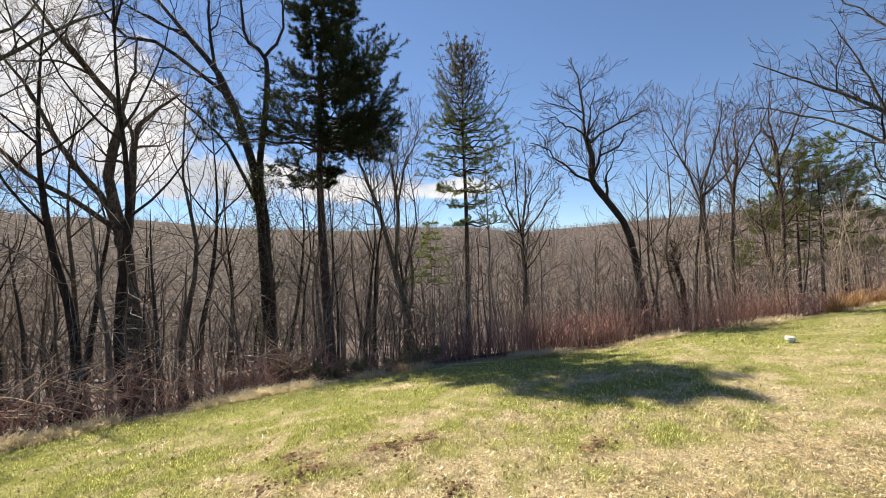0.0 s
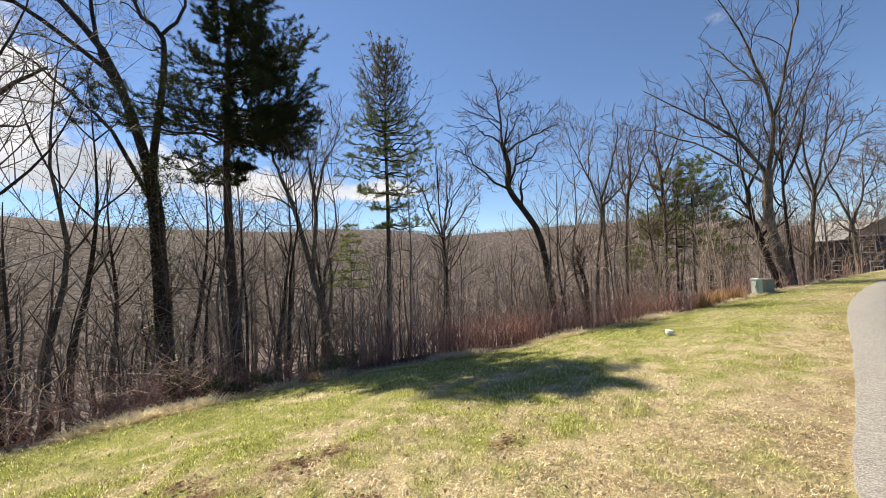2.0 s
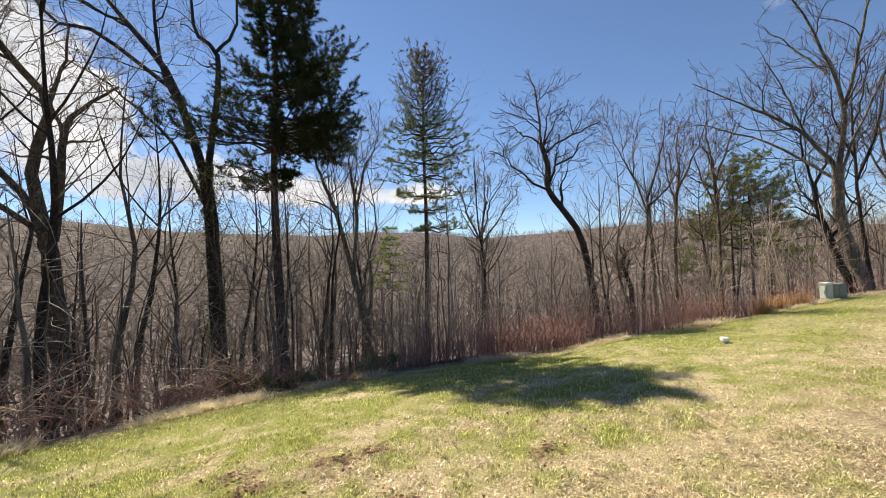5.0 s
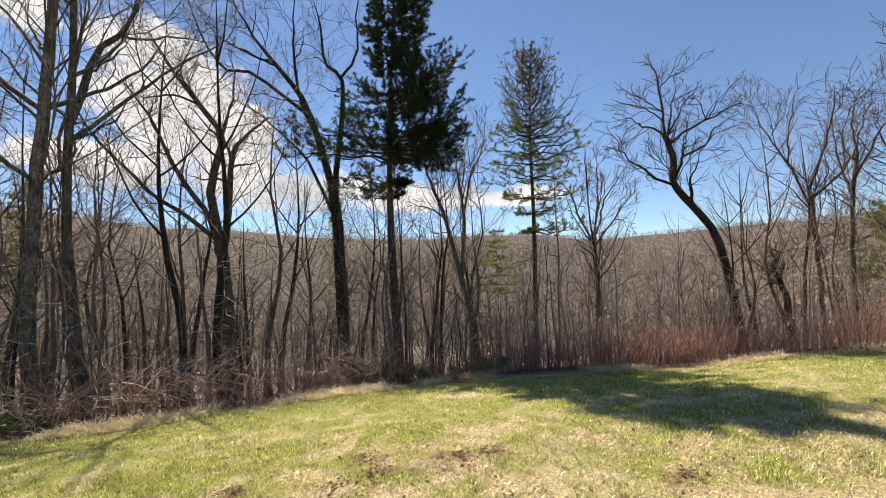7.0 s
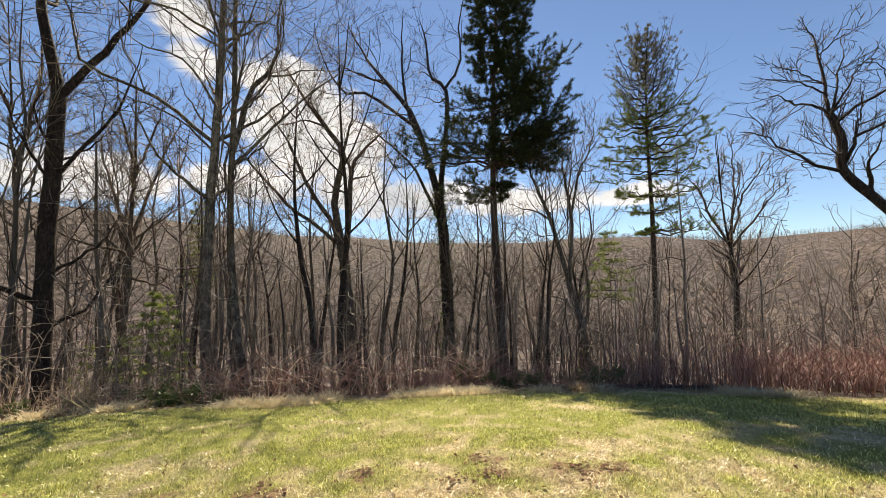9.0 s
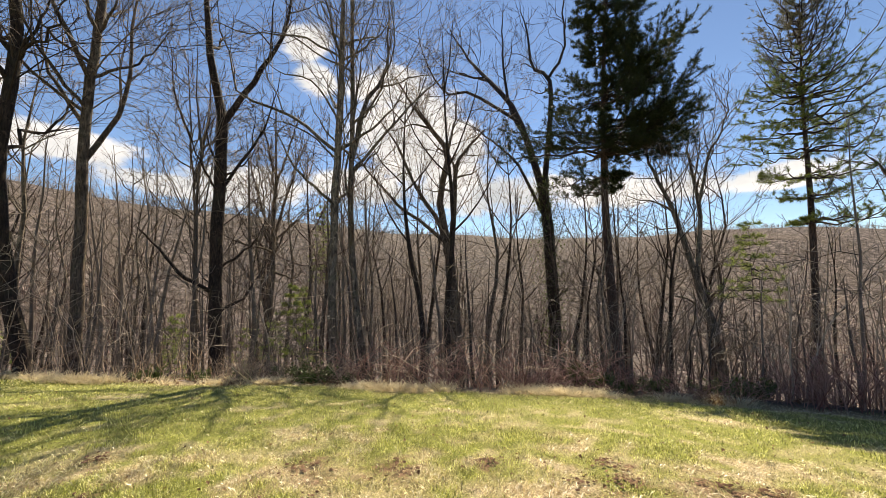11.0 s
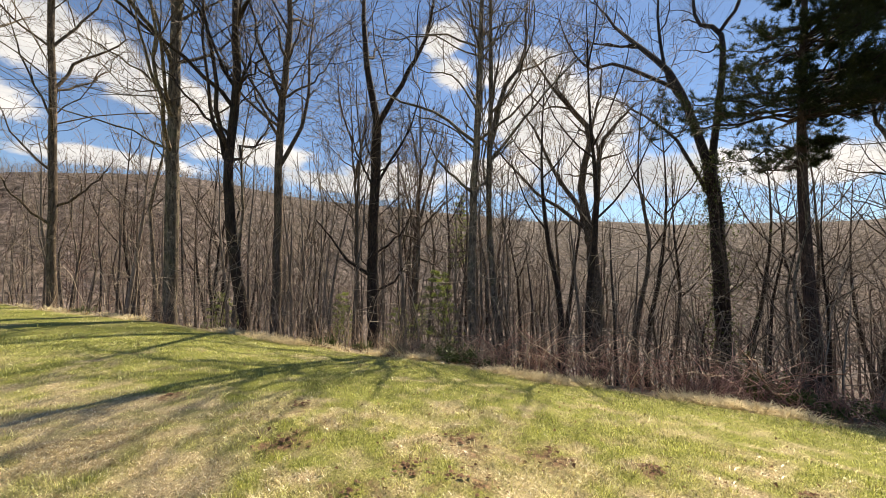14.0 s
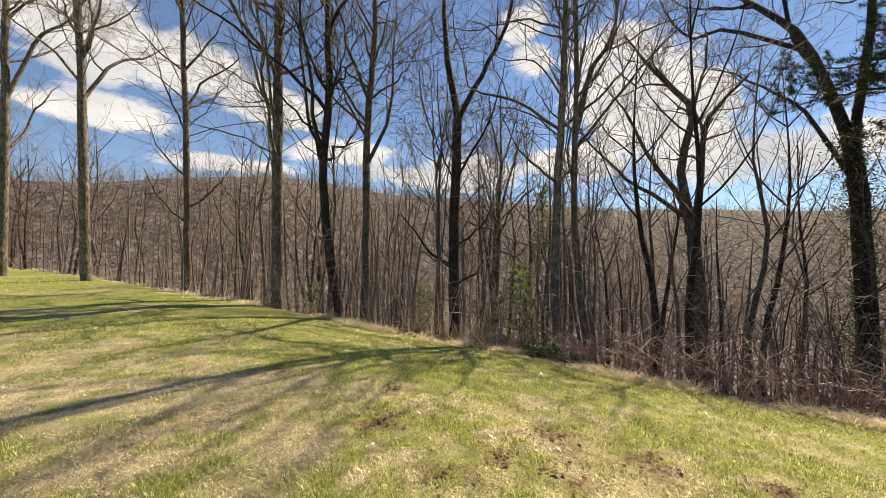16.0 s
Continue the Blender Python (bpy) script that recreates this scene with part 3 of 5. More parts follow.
def random_tree(rng, tall, r, n, lean=0.028):
    """Trunk and limbs of a forest tree that has grown up among others."""
    w = rng.normal(0, lean, 2) * tall
    k = rng.normal(0, 0.024 * tall, (4, 2))
    trunk = [(0, 0, 0), (w[0] * 0.2 + k[0, 0] * 0.5, w[1] * 0.2, tall * 0.2), (w[0] * 0.5 + k[1, 0], w[1] * 0.5 + k[1, 1], tall * 0.45), (w[0] * 0.8 + k[2, 0], w[1] * 0.8 + k[2, 1], tall * 0.7), (w[0], w[1], tall)]
    line = smooth_line(trunk, 40)
    limbs = []
    a = rng.uniform(0, 6.28)
    for i in range(n):
        u = 0.46 + 0.5 * (i + rng.random()) / n
        p = line[int(u * 39)]
        a += 2.4 + rng.normal(0, 0.4)
        l = tall * (0.26 - 0.2 * (u - 0.36)) * rng.uniform(0.6, 1.3)
        h = np.array([math.cos(a), math.sin(a), 0])
        up = np.array([0, 0, 1.0])
        limbs.append(([p, p + h * l * 0.28 + up * l * 0.3, p + h * l * 0.48 + up * l * 0.68, p + h * l * 0.62 + up * l * 1.05], r * 0.25 * (1.1 - 0.5 * u)))
    return trunk, limbs


def needles(g, rng, at, way, size, per=9):
    """Bunches of long soft needles at many places, spraying round a direction."""
    n = len(at)
    d = unit(way[:, None] * 0.55 + rng.normal(0, 0.6, (n, per, 3)) + np.array([0, 0, 0.12]))
    w = unit(np.cross(d, rng.normal(size=(n, per, 3)))) * size * 0.042
    l = size * rng.uniform(0.7, 1.2, (n, per, 1))
    a = np.broadcast_to(at[:, None], d.shape)
    v = np.stack([a - w, a + w, a + d * l], 2)
    g.add(v, np.arange(n * per * 3).reshape(-1, 3))


def pine_tree(rng, parent, trunk, r, boughs, needle, size=0.16, twigs=12, per=9, k=1.0, fill=7, low=None):
    """A white pine. boughs: (height, bearing in the local plan, length, rise, density).
    low: the height under which the needles are of another colour."""
    s = 18
    path = smooth_line(trunk, s)[None] * k
    boughs = [(h * k, a, l * k, rise, dens) for h, a, l, rise, dens in boughs]
    rad = trunk_radii(r * k, r * k * 0.05, s, 1.35)[None]
    g = Geo()
    tubes(g, path, rad, 12)
    part("trunk", g, BARK_PINE, parent)
    g, gn, under = Geo(), Geo(), Geo()
    zs = path[0][:, 2]
    for h, a, l, rise, dens in boughs:
        p = np.array([np.interp(h, zs, path[0][:, j]) for j in range(3)])
        d = np.array([math.cos(radians(a)), math.sin(radians(a)), 0])
        line = smooth_line([p, p + d * l * 0.35 + (0, 0, rise * l * 0.1), p + d * l * 0.7 + (0, 0, rise * l * 0.35), p + d * l + (0, 0, rise * l * 0.85)], 9)
        line[1:] += rng.normal(0, 0.03 * l, (8, 3))
        tubes(g, line[None], np.linspace(0.016 + 0.011 * l, 0.006, 9)[None], 5)
        if dens <= 0:
            q, qr = sprout(rng, line[None], np.full((1, 9), 0.008), twigs, 5, 0.4, first=0.3, lift=0.1, least=0.003)
            tubes(g, q, qr, 3)
            continue
        q, qr = sprout(rng, line[None], np.full((1, 9), 0.010), int(twigs * (0.6 + 0.4 * l / k)), 5, 0.38, first=0.25, spread=(35, 70), lift=0.25, least=0.003)
        q[..., 2] = q[:, :1, 2] + (q[..., 2] - q[:, :1, 2]) * 0.4 + 0.06 * np.linspace(0, 1, 5) ** 2 * l
        tubes(g, q, qr, 3)
        x = rng.random((len(q), fill)) ** 0.8 * 3.0 + 1.0
        i = np.minimum(x.astype(int), 3)
        f = (x - i)[..., None]
        rows = np.arange(len(q))[:, None]
        at = (q[rows, i] * (1 - f) + q[rows, i + 1] * f).reshape(-1, 3)
        way = unit(q[rows, i + 1] - q[rows, i]).reshape(-1, 3)
        keep = rng.random(len(at)) < dens
        needles(under if low and h < low[0] * k else gn, rng, at[keep], way[keep], size, per)
    tagged(part("branchwork", g, TWIG_DARK, parent), kind="stuff")
    part("crown", gn, needle, parent)
    if low:
        part("lower_crown", under, low[1], parent, "green layered lower boughs")
    return parent


def extra_limbs(rng, trunk, r, n, low, long):
    line = smooth_line(trunk, 40)
    out, a = [], rng.uniform(0, 6.28)
    for i in range(n):
        u = low + (0.96 - low) * (i + rng.random()) / n
        p = line[int(u * 39)]
        a += 2.4 + rng.normal(0, 0.4)
        l = long * (1.25 - 0.7 * u) * rng.uniform(0.7, 1.25)
        h, up = np.array([math.cos(a), math.sin(a), 0]), np.array([0, 0, 1.0])
        out.append(([p, p + h * l * 0.3 + up * l * 0.22, p + h * l * 0.55 + up * l * 0.5, p + h * l * 0.72 + up * l * 0.85], max(0.018, r * 0.36 * (1.15 - 0.7 * u))))
    return out


def hero(seed, x, y, z, trunk, r, limbs, label, mat=BARK, twig=TWIG, extra=0, low=0.4, long=2.6, push=1.0, root=0.7, **more):
    """push: sets the tree that much farther off and makes it larger in step."""
    rng = np.random.default_rng(seed)
    x, y, z, r, long = x * push, y * push, EYE + (z - EYE) * push, r * push, long * push
    trunk = [(a * push, b * push) for a, b in trunk]
    limbs = [([(a * push, b * push) for a, b in pts], w * push) for pts, w in limbs]
    trunk = [(trunk[0][0], 0, -root)] + [(a, 0.02 * i, b) for i, (a, b) in enumerate(trunk)]
    ob = thing("tree", pose(x, y, z, 0, 0, -math.degrees(math.atan2(x, y))), label, "tree")
    return bare_tree(rng, mat, twig, trunk, r, list(limbs) + extra_limbs(rng, trunk, r, extra, low, long), parent=ob, **more)


# the spreading maple on the slope, with its crooked arms
hero(1, -11.49, 14.79, -2.44, [(0.0, -0.0), (-0.11, 2.68), (-0.28, 4.71), (-0.39, 5.61)], 0.290, [
    ([(-0.39, 5.61), (-1.62, 6.65), (-2.96, 7.75), (-4.24, 9.31), (-4.94, 10.52)], 0.104),
    ([(-0.43, 5.45), (-0.92, 6.9), (-1.9, 8.46), (-2.65, 10.24), (-3.75, 12.05)], 0.136),
    ([(-0.39, 5.61), (-0.72, 7.84), (-0.33, 9.96), (-1.2, 11.26), (-1.9, 12.26), (-2.81, 13.69)], 0.185),
    ([(-0.33, 9.96), (-0.0, 11.13), (0.13, 12.33), (-0.04, 13.28)], 0.062),
    ([(-0.24, 5.4), (-0.07, 6.82), (0.05, 8.81), (0.49, 9.79), (1.39, 10.53)], 0.160),
    ([(0.05, 8.81), (-0.23, 9.98), (0.37, 11.45)], 0.062),
], "spreading grey-brown maple with crooked bare limbs", kids=(13, 7, 5), share=(0.28, 0.5, 0.42), top=0.8, dense=105)
# the dark oak hung with ivy
hero(2, -6.66, 15.55, -3.40, [(0.0, 0.0), (-0.24, 2.45), (-0.38, 6.53), (-0.58, 8.76)], 0.281, [
    ([(-0.58, 8.64), (-1.5, 12.09), (-2.6, 14.22), (-3.86, 16.13), (-4.88, 18.06), (-6.06, 20.61)], 0.162),
    ([(-1.5, 11.96), (-3.88, 13.87), (-5.15, 14.18), (-6.31, 16.23), (-6.97, 18.43)], 0.084),
    ([(-0.5, 8.76), (-0.12, 12.3), (-0.2, 14.12), (-0.93, 15.21), (-1.14, 17.35), (-1.49, 19.28)], 0.126),
    ([(-0.56, 7.52), (-1.54, 9.8), (-2.64, 11.23), (-3.89, 12.57), (-5.54, 13.8)], 0.077),
    ([(-1.26, 11.31), (-1.87, 12.62), (-2.33, 15.26), (-2.55, 17.69), (-2.51, 20.71)], 0.099),
    ([(-0.18, 13.99), (0.59, 15.41), (0.58, 17.55), (1.11, 19.98)], 0.071),
], "dark-barked oak with ivy on its trunk and long bare limbs", mat=BARK_DARK, twig=TWIG_DARK, kids=(14, 7, 5), share=(0.25, 0.5, 0.42), ivy=3600, top=0.75, dense=105, push=1.28, deep=(0.1, 0.45))
# the leaning cherry at the thicket
hero(3, 8.07, 16.05, -0.97, [(0.0, 0.0), (-0.1, 0.97), (-0.21, 1.74), (-0.5, 3.5), (-1.06, 4.57), (-1.57, 5.37), (-1.78, 5.8), (-1.76, 6.29), (-1.74, 6.86), (-1.88, 7.51), (-1.96, 7.75)], 0.155, [
    ([(-1.74, 5.68), (-2.38, 6.08), (-2.7, 6.46), (-3.18, 6.82), (-3.61, 7.41), (-4.2, 7.69)], 0.059),
    ([(-1.96, 7.75), (-1.98, 8.44), (-2.06, 9.3), (-2.13, 10.08), (-2.22, 10.82), (-2.41, 11.39)], 0.060),
    ([(-2.08, 9.95), (-1.69, 10.25), (-1.32, 10.3), (-0.98, 10.42)], 0.024),
    ([(-1.87, 7.72), (-1.74, 8.49), (-1.72, 8.99), (-1.56, 9.82), (-1.46, 10.14)], 0.042),
    ([(-1.83, 7.81), (-1.38, 8.63), (-1.26, 9.02), (-0.76, 9.67)], 0.036),
    ([(-1.96, 7.75), (-2.24, 8.09), (-2.69, 8.29), (-2.96, 8.58), (-3.25, 8.93), (-3.91, 8.92)], 0.048),
    ([(-2.0, 8.44), (-2.5, 8.92), (-3.04, 9.22), (-3.72, 9.6)], 0.031),
    ([(-2.06, 8.88), (-2.44, 9.28), (-2.95, 9.73), (-3.57, 9.94)], 0.028),
    ([(-1.8, 7.36), (-1.19, 7.77), (-0.59, 7.98), (-0.17, 8.03), (0.23, 8.15), (0.62, 8.26)], 0.048),
    ([(-0.55, 8.01), (-0.67, 8.43), (-0.77, 8.76), (-1.15, 8.98)], 0.023),
    ([(-0.45, 8.02), (-0.23, 8.46), (0.28, 8.85)], 0.024),
    ([(-1.75, 5.83), (-1.48, 6.51), (-1.38, 6.8), (-0.9, 6.87), (-0.56, 7.09), (-0.43, 7.51), (-0.12, 7.61)], 0.060),
    ([(-1.41, 6.79), (-1.32, 7.33), (-1.15, 7.97), (-1.14, 8.54)], 0.031),
    ([(-1.33, 7.12), (-0.88, 7.25), (-0.48, 7.53)], 0.024),
], "leaning dark tree with a forked, twiggy bare crown", mat=BARK_DARK, twig=TWIG_DARK, kids=(15, 6, 4), share=(0.42, 0.5, 0.5), top=0.72, deep=(-0.5, 0.5), dense=110, fine=0.0065)
# the big oak by the road
hero(4, 19.38, 14.83, -0.33, [(0.0, 0.0), (-0.41, 1.82), (-0.66, 3.53), (-0.6, 5.51)], 0.226, [
    ([(-0.61, 5.37), (-1.42, 6.97), (-2.6, 8.29), (-3.9, 9.41), (-5.75, 11.08)], 0.100),
    ([(-0.7, 4.96), (-1.71, 6.0), (-3.18, 7.44), (-5.1, 8.74), (-6.57, 9.44)], 0.074),
    ([(-0.59, 5.37), (-0.26, 7.72), (-0.76, 10.45), (-1.94, 13.56)], 0.106),
    ([(-0.26, 7.72), (0.22, 9.84), (0.77, 12.16), (0.93, 13.2)], 0.067),
    ([(-0.64, 4.81), (-0.06, 6.54), (0.92, 8.79), (1.5, 10.24)], 0.067),
    ([(-1.53, 7.14), (-2.16, 9.39), (-2.95, 11.79)], 0.053),
    ([(-0.6, 9.24), (-1.7, 11.05), (-2.89, 13.01)], 0.053),
], "large spreading bare oak beside the lane", mat=BARK_PALE, twig=TWIG_DARK, kids=(12, 7, 5), share=(0.38, 0.5, 0.42), fine=0.0072, top=0.85, dense=105)
# the row of tall straight trees along the lawn
hero(5, -14.16, 9.96, -2.50, [(-0.0, 0.0), (-0.18, 2.91), (-0.05, 8.52), (0.15, 12.66), (0.24, 16.26), (0.31, 22.05)], 0.264, [
    ([(0.04, 11.02), (-1.02, 12.79), (-2.4, 13.26), (-3.3, 14.23)], 0.051),
    ([(-0.06, 9.3), (-1.49, 10.47), (-2.49, 10.68), (-3.43, 11.28)], 0.044),
    ([(0.16, 13.13), (1.08, 14.86), (1.7, 17.1)], 0.051),
], "tall straight grey-barked tree with fine bare branches", mat=BARK_GREY, extra=9, low=0.42, long=4.2, kids=(8, 6, 5), top=0.25, push=0.88, dense=44)
hero(6, -13.66, 11.15, -2.99, [(0.0, 0.0), (-0.44, 3.31), (-0.69, 6.88), (-0.62, 11.52), (-0.63, 16.37), (-0.57, 22.54)], 0.218, [
    ([(-0.66, 9.87), (0.09, 12.86), (0.94, 14.82), (1.15, 17.47), (1.24, 20.17)], 0.126),
    ([(-0.64, 11.28), (-0.34, 13.5), (-0.05, 15.55)], 0.059),
], "slender forked grey tree beside a straight one", mat=BARK_GREY, extra=7, low=0.45, long=4.0, kids=(8, 6, 5), top=0.25, push=0.88, dense=44)
hero(7, -16.24, 6.09, -2.39, [(-0.0, 0.0), (-0.08, 2.36), (-0.1, 4.85), (0.01, 10.39)], 0.252, [
    ([(0.01, 10.26), (-0.53, 13.44), (-0.68, 16.26), (-0.55, 19.87)], 0.167),
    ([(0.02, 10.13), (1.25, 12.41), (2.23, 14.44), (2.51, 17.5)], 0.129),
    ([(-0.06, 7.36), (0.9, 9.0), (1.57, 10.39), (2.12, 12.66)], 0.071),
], "dark forked tree with rising bare limbs", mat=BARK_DARK, twig=TWIG_DARK, extra=4, low=0.68, long=4.0, kids=(10, 7, 5), share=(0.34, 0.5, 0.5), top=0.85, dense=60)
hero(8, -17.71, 2.34, -1.60, [(-0.0, 0.0), (0.01, 4.53), (-0.01, 8.85), (0.19, 12.2), (0.28, 14.8), (0.38, 20.04)], 0.224, [
    ([(0.01, 7.32), (0.99, 9.7), (1.19, 13.36), (1.46, 16.55)], 0.098),
    ([(-0.0, 8.46), (-1.02, 10.54), (-1.43, 13.28)], 0.077),
], "tall brown tree with steep bare branches", extra=9, low=0.48, long=4.0, kids=(8, 6, 5), top=0.4, dense=60)
hero(9, -16.82, 1.23, -1.27, [(0.0, -0.0), (-0.43, 2.91), (-0.78, 6.4), (-0.59, 9.94), (-0.76, 13.47), (-0.69, 18.51)], 0.232, [
    ([(-0.73, 6.4), (-1.52, 8.66), (-1.9, 11.86), (-2.16, 14.14)], 0.084),
    ([(-0.64, 8.64), (-0.22, 10.7), (0.32, 12.7)], 0.058),
], "dark rough-barked tree leaning slightly, with knobbly trunk", mat=BARK_DARK, twig=TWIG_DARK, extra=9, low=0.5, long=3.8, kids=(8, 6, 5), top=0.45, dense=60, bend=0.18)
hero(10, -17.82, -1.27, -0.78, [(-0.0, 0.0), (-0.07, 5.96), (-0.15, 13.14), (-0.23, 19.92)], 0.284, [
    ([(-0.05, 6.55), (-1.6, 7.18), (-3.16, 7.52), (-4.17, 8.12)], 0.039),
    ([(-0.12, 11.58), (1.35, 12.8), (2.42, 14.36)], 0.054),
    ([(-0.09, 8.58), (-1.85, 9.67), (-3.02, 9.88)], 0.043),
], "thick straight grey-barked poplar at the lawn's edge", mat=BARK_GREY, extra=8, low=0.5, long=4.2, kids=(8, 6, 5), top=0.5)
hero(11, -20.22, -5.08, -0.38, [(0.0, 0.0), (-0.18, 5.72), (-0.48, 13.24), (-0.61, 17.76)], 0.184, [
    ([(-0.35, 10.11), (0.77, 12.13), (1.43, 13.97)], 0.056),
    ([(-0.25, 7.35), (-1.07, 9.29), (-1.49, 10.89)], 0.041),
], "tall thin dark tree at the lawn's edge", extra=12, low=0.4, long=3.6, kids=(6, 5, 5), top=0.4)
hero(12, -25.99, -11.28, 0.25, [(0.0, 0.0), (-0.29, 7.27), (-0.48, 11.76), (-0.71, 15.3), (-0.85, 18.86)], 0.271, [
    ([(-0.3, 9.55), (0.84, 11.93), (2.31, 13.11), (3.64, 14.65)], 0.114),
    ([(-0.45, 11.47), (0.2, 14.5), (0.26, 17.34)], 0.105),
], "tall pale grey tree with a high forked crown", mat=BARK_GREY, extra=7, low=0.6, long=4.5, kids=(8, 5, 4), fine=0.0075, top=0.5)
hero(13, -29.85, -16.92, 0.66, [(-0.0, -0.0), (-0.06, 7.38), (-0.16, 14.0), (-0.26, 18.31)], 0.272, [
    ([(-0.07, 9.87), (1.21, 13.94), (2.17, 15.08), (3.18, 17.03)], 0.128),
], "tall pale grey tree with one high side limb", mat=BARK_GREY, extra=8, low=0.6, long=4.5, kids=(8, 5, 4), fine=0.0075, top=0.5)
hero(14, -1.53, 17.89, -3.12, [(0.0, -0.0), (-0.19, 2.29), (-0.66, 4.35)], 0.175, [
    ([(-0.6, 4.09), (-1.31, 7.19), (-2.0, 9.0), (-2.25, 10.56)], 0.117),
    ([(-0.66, 4.35), (-0.49, 7.42), (-0.71, 9.49), (-0.71, 10.93)], 0.099),
    ([(-0.49, 7.29), (-0.08, 9.22), (0.48, 10.52), (0.82, 12.35)], 0.064),
], "multi-stemmed grey tree on the slope below the lawn", mat=BARK_GREY, kids=(8, 6, 5), top=0.8)
hero(15, 12.97, 19.45, -2.11, [(0.0, 0.0), (0.05, 3.47), (0.01, 5.71), (-0.05, 6.85)], 0.112, [
    ([(-0.01, 5.85), (-0.7, 8.1), (-1.36, 9.69), (-1.68, 10.96)], 0.059),
    ([(-0.06, 6.71), (0.62, 8.69), (0.95, 10.56)], 0.059),
    ([(-0.03, 6.28), (1.11, 7.5), (1.63, 9.03), (1.89, 10.05)], 0.049),
    ([(-0.66, 7.94), (-0.49, 9.79), (-0.05, 11.26)], 0.035),
], "rounded bare tree beyond the thicket", twig=TWIG_RED, kids=(10, 7, 5), share=(0.46, 0.52, 0.5), fine=0.0063, top=0.7)
hero(16, 14.93, 20.50, -2.07, [(-0.0, 0.0), (0.11, 3.37), (0.29, 6.29), (0.56, 8.31)], 0.120, [
    ([(0.29, 6.29), (-0.03, 8.42), (-0.14, 10.86)], 0.056),
    ([(0.38, 7.16), (1.4, 9.29), (1.91, 10.59)], 0.056),
    ([(0.56, 8.31), (0.54, 10.08), (0.84, 11.33)], 0.049),
], "slender bare tree beyond the thicket", twig=TWIG_RED, kids=(10, 7, 5), share=(0.46, 0.52, 0.5), fine=0.0072, top=0.6)
hero(17, 17.80, 20.75, -1.94, [(-0.0, 0.0), (0.17, 4.0), (0.15, 6.99), (0.06, 8.82)], 0.136, [
    ([(0.2, 5.79), (-0.69, 8.68), (-0.95, 10.62)], 0.063),
    ([(0.13, 7.6), (0.95, 9.79), (1.23, 10.89)], 0.063),
    ([(0.06, 8.82), (-0.11, 10.69), (0.06, 11.71)], 0.049),
], "slender bare tree beyond the thicket", twig=TWIG_RED, kids=(10, 7, 5), share=(0.46, 0.52, 0.5), fine=0.0072, top=0.6)
hero(18, 3.90, 19.05, -2.32, [(0.0, 0.0), (0.0, 2.71), (-0.05, 4.35), (-0.01, 5.17)], 0.110, [
    ([(-0.03, 4.9), (-0.63, 6.32), (-0.99, 7.46), (-1.38, 8.05)], 0.060),
    ([(-0.01, 5.17), (0.21, 7.08), (0.27, 9.29)], 0.060),
    ([(0.03, 4.9), (0.97, 6.2), (1.8, 7.23)], 0.050),
    ([(0.08, 5.44), (0.61, 7.05), (1.47, 8.34)], 0.045),
], "young many-branched bare tree behind the thicket", twig=TWIG, kids=(9, 6, 5), share=(0.36, 0.5, 0.5), fine=0.0075, top=0.7)
hero(19, -21.76, 10.75, -4.01, [(-0.0, 0.0), (-0.0, 4.19), (0.05, 7.16), (0.13, 7.99)], 0.170, [
    ([(0.11, 7.44), (-0.45, 9.87), (-1.02, 11.98), (-1.29, 13.85)], 0.090),
    ([(0.14, 7.85), (0.94, 10.61), (1.58, 13.09), (2.28, 14.79)], 0.090),
    ([(0.08, 6.89), (-1.31, 8.71), (-1.93, 10.22)], 0.070),
    ([(0.13, 7.99), (0.17, 10.51), (-0.06, 13.02)], 0.080),
    ([(0.14, 7.71), (1.68, 9.23), (2.89, 10.26)], 0.060),
], "broad bare tree among the trunks on the slope", kids=(9, 6, 5), share=(0.36, 0.5, 0.5), fine=0.0075, top=0.75)
hero(20, -19.21, 6.30, -2.37, [(0.0, 0.0), (-0.04, 4.2), (-0.12, 7.17), (-0.35, 10.17), (-0.59, 14.24)], 0.150, [
    ([(-0.2, 8.16), (0.19, 10.34), (0.37, 13.0)], 0.080),
    ([(-0.35, 10.17), (-0.95, 11.99), (-1.15, 13.93)], 0.060),
], "tall bare tree with a narrow crown", extra=6, low=0.5, long=4, kids=(8, 6, 5), fine=0.0088, top=0.08, dense=60)

# trees between the big oak and the house
hero(21, 19.87, 15.83, -0.56, [(0.0, 0.0), (-0.3, 1.47), (-0.57, 2.67), (-0.85, 3.9), (-0.94, 5.12)], 0.173, [
    ([(-0.85, 3.9), (-1.46, 5.19), (-1.66, 6.46)], 0.056),
    ([(-0.94, 5.12), (-0.4, 6.54), (-0.44, 8.05)], 0.070),
    ([(-0.9, 4.81), (-1.24, 7.0), (-0.9, 8.77)], 0.063),
], "dark thick-trunked tree leaning beside the oak", root=2.2, mat=BARK_DARK, twig=TWIG_DARK, kids=(8, 6, 5), share=(0.46, 0.52, 0.5), fine=0.0081, top=0.6)
hero(22, 21.85, 16.53, -0.66, [(-0.0, -0.0), (-0.13, 2.73), (-0.18, 5.5), (-0.2, 8.09), (-0.04, 10.26)], 0.132, [
    ([(-0.18, 5.5), (0.56, 7.61), (0.88, 9.38)], 0.063),
    ([(-0.18, 6.5), (-0.76, 8.54), (-0.8, 10.17)], 0.056),
    ([(-0.17, 8.08), (0.31, 9.85), (0.51, 11.35)], 0.042),
], "upright dark tree behind the oak", root=2.2, mat=BARK_DARK, twig=TWIG_DARK, kids=(8, 6, 5), share=(0.46, 0.52, 0.5), fine=0.0081, top=0.15)
